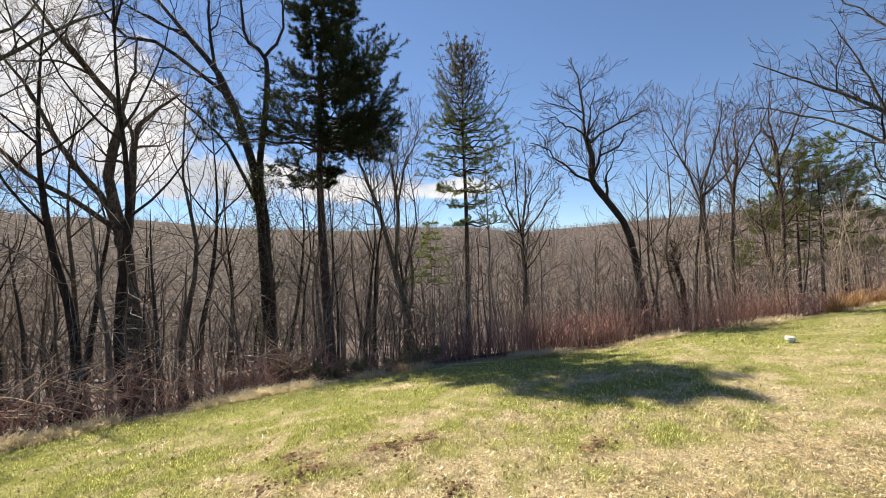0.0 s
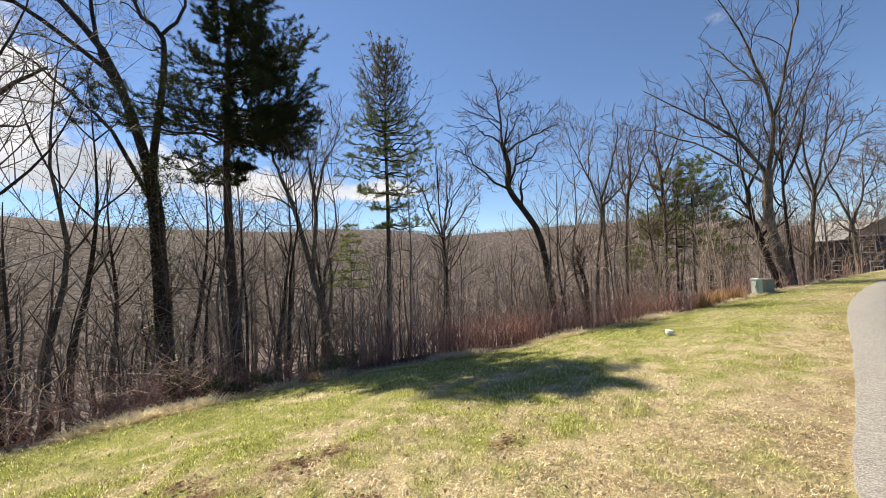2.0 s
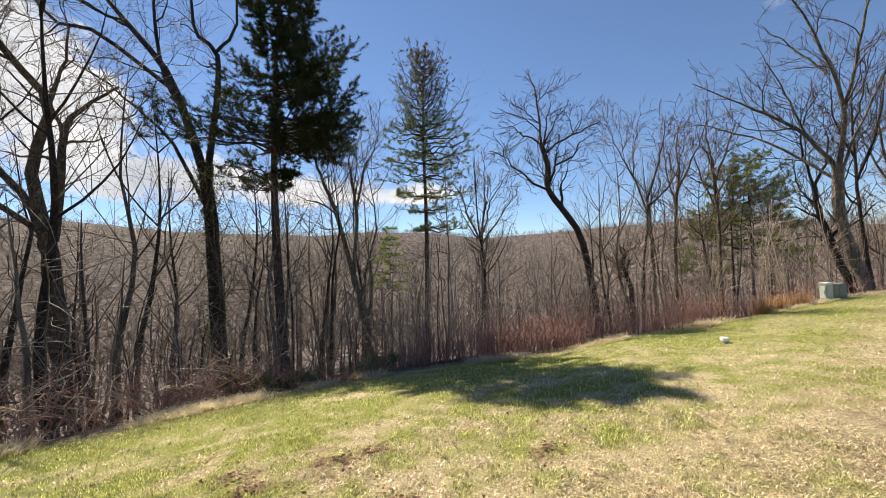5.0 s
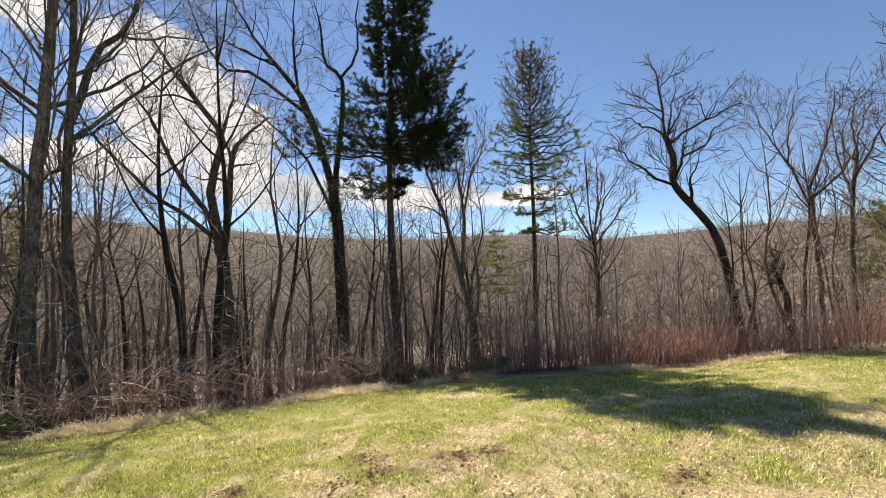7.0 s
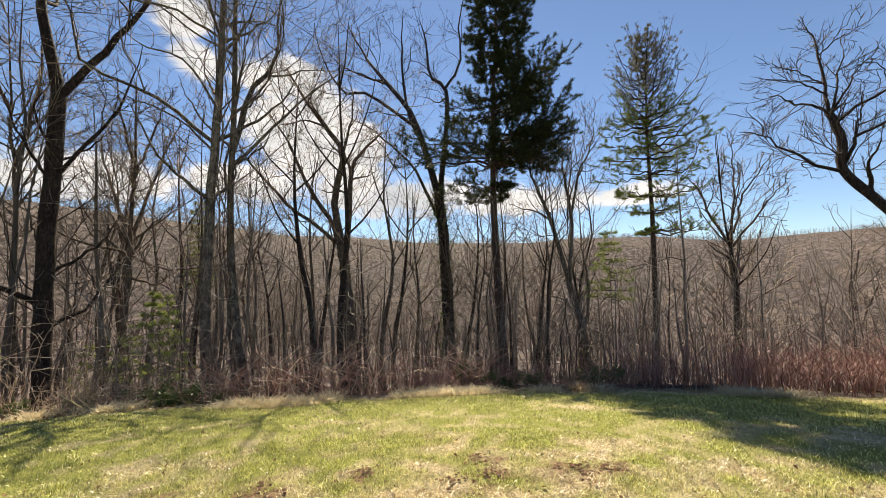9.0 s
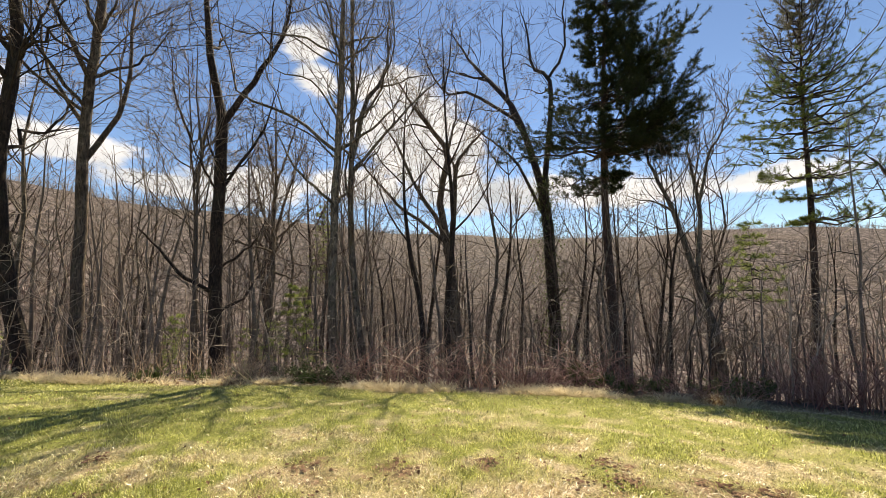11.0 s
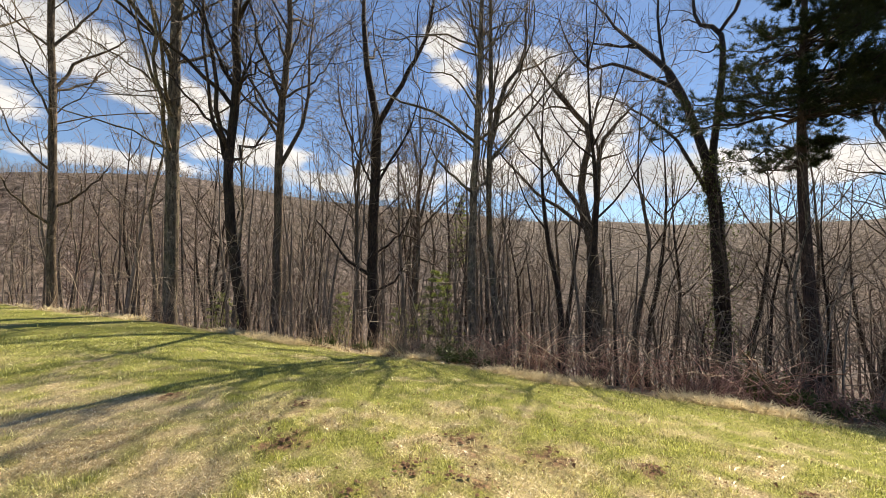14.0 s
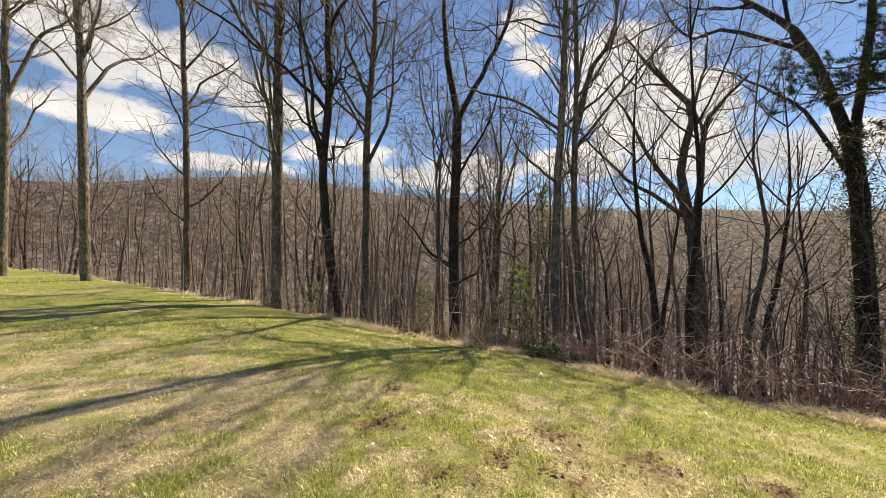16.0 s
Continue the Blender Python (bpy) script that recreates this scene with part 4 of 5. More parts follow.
hero(23, 25.47, 18.35, -0.88, [(0.0, 0.0), (0.2, 2.95), (0.42, 5.54)], 0.132, [
    ([(0.42, 5.54), (0.09, 8.59), (0.35, 11.0)], 0.072),
    ([(0.42, 5.54), (1.0, 8.39), (1.25, 10.74)], 0.072),
    ([(0.36, 5.03), (1.46, 7.26), (2.06, 9.32)], 0.066),
    ([(0.38, 5.38), (-0.49, 8.0), (-0.59, 9.83)], 0.060),
    ([(1.0, 8.21), (1.68, 9.25), (1.86, 10.39)], 0.042),
], "tree with a dense crown of fine reddish twigs", root=2.2, mat=BARK, twig=TWIG_RED, kids=(12, 9, 6), share=(0.42, 0.5, 0.5), fine=0.0090, top=0.8)
hero(24, 32.51, 20.39, -0.81, [(0.0, 0.0), (-0.05, 2.43), (-0.19, 3.87)], 0.152, [
    ([(-0.19, 3.87), (-0.73, 5.79), (-1.14, 6.9), (-1.28, 8.4)], 0.084),
    ([(-0.14, 3.66), (0.48, 6.02), (0.54, 8.43)], 0.084),
    ([(-0.13, 3.25), (0.64, 3.59), (1.3, 5.5)], 0.060),
    ([(-0.05, 2.43), (0.65, 2.59), (1.21, 3.73)], 0.048),
    ([(0.48, 6.02), (1.12, 7.51), (1.34, 9.06)], 0.048),
], "pale grey tree with low spreading limbs before the house", root=2.2, mat=BARK_PALE, twig=TWIG_RED, kids=(9, 7, 5), share=(0.46, 0.52, 0.5), fine=0.0107, top=0.8)
hero(25, 42.34, 23.35, -0.86, [(0.0, -0.0), (0.02, 3.78), (-0.01, 7.1), (-0.27, 10.89)], 0.196, [
    ([(-0.01, 7.1), (-1.0, 9.37), (-1.85, 10.31)], 0.084),
    ([(0.01, 6.22), (0.98, 8.47), (1.25, 10.8)], 0.084),
    ([(-0.15, 9.19), (0.31, 11.53), (0.24, 13.51)], 0.078),
    ([(-0.01, 5.24), (1.33, 6.02), (1.98, 6.39)], 0.060),
], "pale straight tree before the house", root=2.2, mat=BARK_PALE, twig=TWIG_RED, kids=(9, 7, 5), share=(0.46, 0.52, 0.5), fine=0.0101, top=0.12)
hero(26, 39.88, 19.36, -0.76, [(0.0, -0.0), (-0.43, 3.6), (-1.0, 7.47), (-1.96, 10.79)], 0.218, [
    ([(-0.69, 5.56), (-1.6, 7.9), (-2.75, 9.5)], 0.096),
    ([(-1.0, 7.47), (-0.6, 10.28), (-0.64, 12.46)], 0.096),
    ([(-0.6, 4.69), (0.37, 7.49), (0.77, 10.32)], 0.096),
    ([(-0.85, 6.45), (-1.94, 7.08), (-3.19, 7.08)], 0.066),
    ([(-1.52, 9.43), (-1.13, 11.3), (-1.34, 13.13)], 0.066),
], "large pale tree leaning over the lane by the house", root=2.2, mat=BARK_PALE, twig=TWIG_DARK, kids=(10, 7, 5), share=(0.46, 0.52, 0.5), fine=0.0118, top=0.12)

# a tree with a curled hanging limb, and a crooked dead snag
hero(27, -17.28, 8.47, -1.89, [(-0.0, -0.0), (0.18, 2.72), (0.25, 4.6), (0.25, 6.54), (0.3, 8.92), (0.24, 11.55)], 0.170, [
    ([(0.25, 4.6), (1.03, 6.03), (1.76, 6.63)], 0.050),
    ([(0.26, 4.99), (-0.26, 6.09), (-0.65, 6.79)], 0.050),
    ([(0.26, 7.52), (0.77, 9.26), (1.24, 10.89)], 0.060),
    ([(0.22, 3.84), (0.6, 3.7), (0.99, 3.51), (1.33, 3.62), (1.44, 4.06), (1.32, 4.83)], 0.055),
    ([(0.28, 8.32), (-0.13, 9.79), (-0.32, 11.51)], 0.060),
], "bare tree with a curled, hanging limb", mat=BARK, kids=(8, 6, 5), share=(0.36, 0.5, 0.45), top=0.15, dense=60)
hero(28, 11.57, 19.16, -1.18, [(-0.0, 0.0), (-0.06, 1.09), (-0.23, 1.92), (-0.38, 2.56), (-0.18, 3.16)], 0.150, [
    ([(-0.23, 1.92), (-0.08, 2.47), (0.01, 2.74)], 0.050),
], "short crooked dead snag among the saplings", mat=BARK_DARK, kids=(2, 2, 2), share=(0.2, 0.3, 0.3), top=0.5)

# the white pines
rng = np.random.default_rng(31)
ob = thing("pine_tree", pose(-4.83, 16.77, -3.41, 0, 0, 16.1), "tall dark green white pine with a ragged one-sided crown", "tree")
B = []
TIERS = [  # height, reach to one side and to the other, rise of each, needles on each
    (4.75, 0.35, 1.1, 0.1, 0.0, 0.3, 0.35), (5.0, 0.45, 1.6, 0.1, 0.0, 0.7, 0.8), (5.6, 1.6, 2.2, 0.0, 0.08, 0.8, 0.8), (5.8, 1.9, 2.3, 0.15, 0.15, 1.0, 0.9), (6.0, 2.0, 2.0, 0.25, 0.2, 1.0, 1.0), (6.2, 2.0, 1.3, 0.42, 0.15, 1.0, 0.6),
    (6.85, 1.5, 1.5, 0.55, 0.25, 1.0, 0.8), (7.05, 1.75, 1.4, 0.75, 0.3, 1.0, 0.8), (7.3, 1.6, 0.7, 0.75, 0.3, 1.0, 0.5), (7.9, 0.75, 0.6, 0.4, 0.4, 0.8, 0.6), (8.15, 0.7, 0.65, 0.5, 0.4, 0.8, 0.6), (8.5, 0.75, 0.65, 0.7, 0.6, 0.9, 0.7),
    (8.85, 0.85, 0.65, 0.8, 0.7, 0.9, 0.8), (9.2, 0.85, 0.7, 0.9, 0.8, 0.9, 0.8), (9.55, 0.75, 0.7, 0.9, 0.8, 0.9, 0.8), (9.9, 0.55, 0.5, 0.9, 0.9, 0.9, 0.8), (10.2, 0.35, 0.35, 0.9, 0.9, 0.9, 0.9), (10.45, 0.15, 0.15, 1.0, 1.0, 0.9, 0.9)]
for h, l_right, l_left, up_right, up_left, thick_right, thick_left in TIERS:
    for a in list(range(0, 360, 45)) + ([-40, -12, 18, 50] if l_right > 1.2 else [10]):
        a = a + rng.uniform(-18, 18)
        c = math.cos(radians(a))
        l = (l_right if c > 0 else l_left) * ((0.28 + 0.72 * abs(c)) if h < 7.7 else (0.45 + 0.55 * abs(c))) * rng.uniform(0.72, 1.08) + 0.08
        B.append((h + rng.uniform(-0.06, 0.06), a, l, (up_right if c > 0 else up_left) * rng.uniform(0.7, 1.2), (thick_right if c > 0.35 else 0.6 * thick_right if c > -0.25 else 0.8 * thick_left) if h < 7.7 else thick_right))
pine_tree(rng, ob, [(0.05, 0, -0.7), (0, 0, 0), (-0.12, 0, 2.58), (-0.16, 0, 4.81), (-0.09, 0, 7.1), (0.08, 0, 9.77), (0.1, 0, 10.7)], 0.15, B, NEEDLE, 0.17, 17, 8, k=1.79, fill=18)

ob = thing("pine_tree", pose(0.98, 18.44, -2.82, 0, 0, -3.0), "young white pine, sparse, thin and browned towards its tip", "tree")
B = []
for h, l_right, l_left, thick in [(3.45, 1.35, 0.3, 1.0), (3.95, 0.9, 0.8, 0.6), (4.35, 1.15, 0.95, 0.9), (4.85, 1.3, 1.05, 0.95), (5.25, 1.55, 1.2, 1.0), (5.5, 1.6, 0.95, 1.0), (5.95, 1.15, 1.05, 0.9), (6.25, 0.9, 0.9, 0.8)]:
    for a in range(0, 360, 40):         # level tiers of green boughs, with gaps between
        a = a + rng.uniform(-18, 18)
        c = math.cos(radians(a))
        l = (l_right if c > 0 else l_left) * (0.45 + 0.55 * abs(c)) * rng.uniform(0.7, 1.1)
        B.append((h + rng.uniform(-0.04, 0.04), a, l, rng.uniform(0.0, 0.22), thick))
for h in np.arange(5.9, 8.2, 0.16):     # the steep, thin, browned top
    reach = np.interp(h, [5.9, 6.5, 7.3, 7.8, 8.2], [0.85, 0.85, 0.7, 0.5, 0.25])
    for a in range(0, 360, 60):
        a = a + rng.uniform(-30, 30)
        B.append((h, a, reach * rng.uniform(0.6, 1.1), rng.uniform(0.8, 1.7), rng.choice([0.0, 0.35, 0.6])))
for h, l, rise in [(5.6, 1.5, 0.9), (5.9, 1.45, 1.1), (6.2, 1.3, 1.2), (5.75, 1.3, 0.6)]:       # long bare boughs on one side
    B.append((h, rng.uniform(-25, 25), l, rise, 0.0))
pine_tree(rng, ob, [(0, 0, -0.7), (0, 0, 0), (0.1, 0, 3.6), (0.11, 0, 5.84), (0.2, 0, 8.3)], 0.105, B, NEEDLE_THIN, 0.13, 11, 8, k=1.765, fill=13, low=(6.35, NEEDLE_MID))

for az, tall, wide, seed in [(39.6, 6.0, 1.8, 41), (42.0, 8.4, 2.0, 42), (43.8, 9.2, 2.1, 43), (45.4, 7.4, 2.0, 44)]:
    rng = np.random.default_rng(seed)
    x, y = at_bearing(az, 30.5)
    ob = thing("pine_tree", pose(x, y, -1.6, 0, 0, -42), "green white pine with flat layered boughs above the thicket", "tree", "pines beyond the thicket")
    B = []
    for h in np.arange(0.68 * tall, tall, 0.5):
        for a in range(0, 360, 72):
            l = wide * (0.25 + 0.6 * math.sqrt(max(0.0, 1 - ((h / tall - 0.74) / 0.28) ** 2))) * rng.uniform(0.5, 1.15)
            B.append((h + rng.uniform(-0.15, 0.15), a + rng.uniform(-25, 25), l, rng.uniform(0.05, 0.2) if h < tall - 2 else 0.4, 0.9))
    for share in (0.60, 0.51, 0.42, 0.33):      # single level boughs under the crown, well apart
        for k in range(2):
            B.append((tall * (share + rng.uniform(-0.02, 0.02)), rng.uniform(-60, 60) + 180 * (k + rng.integers(2)), wide * rng.uniform(0.8, 1.5), 0.03, 1.0))
    pine_tree(rng, ob, [(0, 0, -1.2), (0, 0, 0), (0.1, 0, tall * 0.5), (0.1, 0, tall)], 0.15, B, NEEDLE_MID, 0.22, 9, 6, fill=8)

# light green hemlock saplings under the trees
for az, d, tall, seed in [(-60.3, 18, 4.5, 51), (-66, 25, 4.4, 52), (-74, 27, 5.0, 53), (-2.0, 17, 6.4, 54), (-89, 28, 4.0, 55), (-57, 30, 14.0, 56)]:
    rng = np.random.default_rng(seed)
    x, y = at_bearing(az, d)
    ob = thing("hemlock_sapling", stand(x, y), "small light green hemlock sapling among bare trunks", "tree", "hemlock saplings")
    B = [(h + rng.uniform(-0.1, 0.1), a + rng.uniform(-30, 30), 1.5 * (1.1 - h / tall) * rng.uniform(0.7, 1.2) + 0.15, 0.0, 1.0) for h in np.arange((0.6 if tall > 6 else 0.35) * tall, tall, 0.36) for a in range(0, 360, 90)]
    pine_tree(rng, ob, [(0, 0, -0.3), (0, 0, 0.1), (0.05, 0, tall * 0.6), (0.05, 0, tall)], 0.04, B, NEEDLE_BRIGHT, 0.15, 8, 8, fill=10 if az < -50 else 4)


# ---- the wood on the slope ----
def forest_tree(seed, tall, r, n, mat, twig, kids, share, label, fine):
    rng = np.random.default_rng(seed)
    trunk, limbs = random_tree(rng, tall, r, n)
    ob = thing("tree", pose(0, 0, -500), label, "tree", "bare trees of the wood")
    trunk = [(0, 0, -0.8)] + trunk
    return bare_tree(rng, mat, twig, trunk, r, limbs, kids=kids, share=share, parent=ob, fine=fine, top=0.05, fit=(8, 14, 5, (4, 3), (2, 3), (2, 3)), dense=0)


def spread(rng, n, near, far, apart, lo=-126, hi=63, power=1.0):
    """Places on the wooded slope, by bearing and metres past the lawn."""
    out = []
    while len(out) < n:
        az = rng.uniform(lo, hi)
        d = float(by_bearing(az, 1)) + near + (far - near) * rng.random() ** power
        x, y = at_bearing(az, d)
        if road_side(np.array(x), np.array(y)) < 4.5 or (50 < az and d > 60):
            continue
        if all((x - a) ** 2 + (y - b) ** 2 > apart ** 2 for a, b in out):
            out.append((x, y))
    return out


def stature(x, y):
    """How tall the wood stands, by bearing: lower beyond the thicket."""
    return float(np.interp(math.degrees(math.atan2(x, y)), [-100, -60, -35, -12, 10, 45, 60], [1.15, 1.1, 0.95, 0.8, 0.75, 0.75, 0.75]))


NEAR = [forest_tree(100 + i, t, r, 5, m, w, (4, 4, 2), (0.42, 0.5, 0.6), label, 0.0078) for i, (t, r, m, w, label) in enumerate([
    (15, 0.20, BARK, TWIG, "tall slender bare tree on the slope"), (13, 0.15, BARK_GREY, TWIG, "slender grey bare tree on the slope"),
    (17, 0.25, BARK_DARK, TWIG, "tall brown bare tree on the slope"), (12, 0.12, BARK_GREY, TWIG_RED, "thin grey young tree with reddish twigs"),
    (14, 0.18, BARK_DARK, TWIG_DARK, "dark slender bare tree on the slope"), (10, 0.10, BARK, TWIG_RED, "thin young bare tree with reddish twigs")])]
rng = np.random.default_rng(7)
for i, (x, y) in enumerate(spread(rng, 105, 7.5, 38, 1.5, power=1.2)):
    k = rng.uniform(0.75, 1.1) * stature(x, y)
    copy_thing(NEAR[i % 6], stand(x, y, 0.1, rng.uniform(0, 360)) @ Matrix.Scale(k, 4))
    if i % 3 == 0:      # a second stem close by
        x, y = x + rng.uniform(-0.7, 0.7), y + rng.uniform(-0.5, 0.5)
        copy_thing(NEAR[(i + 2) % 6], stand(x, y, 0.1, rng.uniform(0, 360)) @ Matrix.Scale(k * 0.85, 4))
for i, (x, y) in enumerate(spread(rng, 38, 8.0, 28, 1.3, -58, -10)):
    copy_thing(NEAR[(0, 4, 2, 1)[i % 4]], stand(x, y, 0.1, rng.uniform(0, 360)) @ Matrix.Scale(rng.uniform(0.65, 0.95), 4))
for i, (x, y) in enumerate(spread(rng, 34, 6.5, 40, 1.5, -126, -78)):
    copy_thing(NEAR[i % 6], stand(x, y, 0.1, rng.uniform(0, 360)) @ Matrix.Scale(rng.uniform(0.8, 1.15), 4))
for ob in NEAR:
    x, y = spread(rng, 1, 12, 40, 1)[0]
    ob.matrix_world = stand(x, y)


def far_woods(seed, n, near, far, tall, r, kids, sides, label, twigs=TWIG_FAR, hi=75, lo=-135, bushy=0.45, crest=False):
    """Bare trees beyond counting, joined: trunks with forked branches."""
    rng = np.random.default_rng(seed)
    az = rng.uniform(lo, hi, n)
    d = (by_bearing(az, 5) if crest else by_bearing(az, 1)) + near + (far - near) * rng.random(n) ** 0.8
    x, y = d * np.sin(np.radians(az)), d * np.cos(np.radians(az))
    z = ground_z(x, y)
    h = tall * rng.uniform(0.6, 1.15, n)
    s = 3
    p = np.zeros((n, s, 3))
    p[:, :, 0], p[:, :, 1] = x[:, None] + np.cumsum(rng.normal(0, 0.02, (n, s)), 1) * h[:, None], y[:, None] + np.cumsum(rng.normal(0, 0.02, (n, s)), 1) * h[:, None]
    p[:, :, 2] = z[:, None] - 0.3 + np.linspace(0, 1, s) * h[:, None]
    rad = r * np.linspace(1, 0.25, s)[None] * rng.uniform(0.6, 1.3, (n, 1))
    g = Geo()
    tubes(g, p, rad, sides)
    q, qr = sprout(rng, p, rad, kids[0], 3 if kids[1] else 2, 0.42 if kids[1] else 0.6, first=0.15, spread=(30, 75), lift=0.5, least=r * bushy, thin=0.8)
    tubes(g, q, qr, 3)
    if kids[1]:
        q, qr = sprout(rng, q, qr, kids[1], 2, 0.6, first=0.3, spread=(25, 60), lift=0.4, least=r * 0.36)
        tubes(g, q, qr, 3)
    tagged(part("far_woods", g, twigs), label, "woods", kind="stuff")


def young_trees(seed, n, lo, hi, near, far, tall, r, kids, label, mat):
    """Thin straight trees beyond counting: trunks, side branches and twigs in one mesh."""
    rng = np.random.default_rng(seed)
    az = rng.uniform(lo, hi, n)
    d = by_bearing(az, 1) + near + (far - near) * rng.random(n)
    x, y = d * np.sin(np.radians(az)), d * np.cos(np.radians(az))
    keep = road_side(x, y) > 5
    x, y = x[keep], y[keep]
    n, s = len(x), 8
    h = tall * rng.uniform(0.6, 1.2, n)
    u = np.linspace(0, 1, s)
    p = np.zeros((n, s, 3))
    for k, c in ((0, x), (1, y)):
        p[:, :, k] = c[:, None] + (rng.normal(0, 0.05, n) * h)[:, None] * u ** 1.4 + np.cumsum(rng.normal(0, 0.008, (n, s)), 1) * h[:, None]
    p[:, :, 2] = ground_z(x, y)[:, None] - 0.5 + u * h[:, None]
    rad = r * (1.04 - u)[None] ** 0.9 * rng.uniform(0.6, 1.4, (n, 1)) + 0.006
    g = Geo()
    tubes(g, p, rad, 6)
    q, qr = sprout(rng, p, np.minimum(rad, 0.05), kids[0], 5, 0.24, first=0.4, spread=(30, 65), lift=0.7, wander=0.3, least=0.010)
    tubes(g, q, qr, 3)
    q, qr = sprout(rng, q, qr, kids[1], 3, 0.5, first=0.2, spread=(30, 65), lift=0.4, wander=0.3, least=0.008)
    tubes(g, q, qr, 3)
    q, qr = sprout(rng, q, qr, 2, 2, 0.6, first=0.2, spread=(25, 55), lift=0.3, least=0.008)
    tubes(g, q, qr, 3)
    tagged(part("young_trees", g, mat), label, "trees", kind="stuff")


young_trees(57, 95, -126, -62, 6, 36, 12.5, 0.085, (6, 3), "thin straight bare trees crowding the wood's edge", YOUNG)
young_trees(58, 34, -62, -12, 7, 28, 10, 0.08, (6, 3), "thin straight bare trees on the slope", YOUNG)
young_trees(59, 55, -12, 48, 6, 28, 7.5, 0.055, (8, 4), "thin pale bare trees behind the thicket", YOUNG)
young_trees(60, 110, -120, 58, 34, 110, 14, 0.14, (7, 3), "bare trees farther down the slope", YOUNG)
far_woods(61, 560, 32, 140, 13, 0.13, (6, 3), 4, "bare grey-brown woods down the slope", TWIG_RED)
far_woods(62, 2200, 80, 320, 8, 0.07, (8, 3), 3, "bare woods on the far hillside")
far_woods(63, 3600, 170, 440, 4.4, 0.05, (13, 0), 3, "bare woods high on the hillside", bushy=1.0)
far_woods(64, 3000, -60, 6, 3.4, 0.04, (12, 0), 3, "bare woods along the skyline", bushy=1.2, crest=True)


# ---- thicket, brambles and dead grass at the lawn's edge ----
def canes(name, seed, n, lo, hi, near, far, tall, arch, r, mat, label, twigs=0, s=8, kink=0.03, wide=(25, 60), share=0.4):
    """Arching stems rooted in a strip along the lawn's end."""
    rng = np.random.default_rng(seed)
    az = rng.uniform(lo, hi, n)
    d = by_bearing(az, 1) + near + (far - near) * rng.random(n) ** 1.3
    x, y = d * np.sin(np.radians(az)), d * np.cos(np.radians(az))
    h = tall * rng.uniform(0.5, 1.25, n)
    a = rng.uniform(0, 2 * math.pi, n)
    u = np.linspace(0, 1, s)
    bendy = arch * rng.uniform(0.4, 1.3, n) * h
    p = np.zeros((n, s, 3))
    p[:, :, 0] = x[:, None] + (np.cos(a) * bendy)[:, None] * u ** 1.6 + np.cumsum(rng.normal(0, kink, (n, s)), 1)
    p[:, :, 1] = y[:, None] + (np.sin(a) * bendy)[:, None] * u ** 1.6 + np.cumsum(rng.normal(0, kink, (n, s)), 1)
    fall = np.minimum(arch, 1.2) * rng.uniform(0.2, 1.0, n)
    p[:, :, 2] = ground_z(x, y)[:, None] - 0.05 + h[:, None] * (u - fall[:, None] * 0.62 * u ** 2.6)
    rad = r * np.linspace(1.1, 0.5, s)[None] * rng.uniform(0.6, 1.4, (n, 1))
    g = Geo()
    tubes(g, p, rad, 3)
    if twigs:
        q, qr = sprout(rng, p, rad, twigs, 4, share, first=0.2, spread=wide, lift=0.2, wander=0.32, least=r * 0.4)
        tubes(g, q, qr, 3)
    return tagged(part(name, g, mat), label, "brambles" if arch > 0.5 else "thicket", kind="stuff")


canes("brambles", 71, 90, -54, -18, 0.1, 2.0, 1.3, 0.9, 0.011, CANE_TAN, "tangle of pale arching dead bramble canes", 2, wide=(30, 95), share=0.5, kink=0.08)
canes("brambles", 70, 200, -54, -18, 0.1, 2.4, 1.15, 0.7, 0.010, CANE_RED, "tangle of red-brown bramble canes", 2, wide=(30, 95), share=0.5, kink=0.08)
canes("brambles", 72, 260, -68, -52, 0.3, 2.6, 0.7, 0.8, 0.006, CANE_TAN, "low tangle of dead canes under the trees", 3, wide=(30, 90), kink=0.06)
canes("brambles", 73, 420, -30, 4, 0.2, 2.6, 0.65, 0.7, 0.006, CANE_RED, "dark reddish-brown canes round the pine's foot", 3, wide=(30, 90), kink=0.06)
canes("thicket", 74, 520, 0, 24, 0.1, 3.0, 1.05, 0.5, 0.0075, CANE_RED, "dense thicket of upright red-brown stems", 4)
canes("thicket", 75, 480, 22, 40, 0.1, 4.0, 1.05, 0.5, 0.008, CANE_RED, "dense thicket of upright red-brown stems", 4)
canes("thicket", 76, 360, 38, 58, 0.3, 5.0, 1.0, 0.45, 0.011, CANE_RED, "low red-brown thicket near the lane", 3)
canes("thicket", 77, 420, -126, -64, 0.3, 5.0, 0.9, 0.3, 0.007, CANE_TAN, "thin dry stems at the wood's edge", 2)
canes("saplings", 78, 190, -4, 46, 1.0, 12.0, 3.4, 0.2, 0.013, SAPLING_PALE, "stand of thin pinkish-grey saplings", 9, wide=(35, 80))
canes("saplings", 79, 230, -60, 0, 1.5, 16.0, 3.2, 0.4, 0.015, YOUNG, "thin bare saplings with level twigs on the slope", 12, wide=(45, 95), share=0.42)
canes("saplings", 80, 300, -126, -60, 1.0, 20.0, 3.4, 0.35, 0.016, SAPLING, "thin bare saplings under the trees", 11, wide=(45, 95), share=0.42)
canes("saplings", 81, 110, 44, 62, 1.0, 16.0, 3.6, 0.2, 0.013, SAPLING_PALE, "thin bare saplings near the lane", 8)


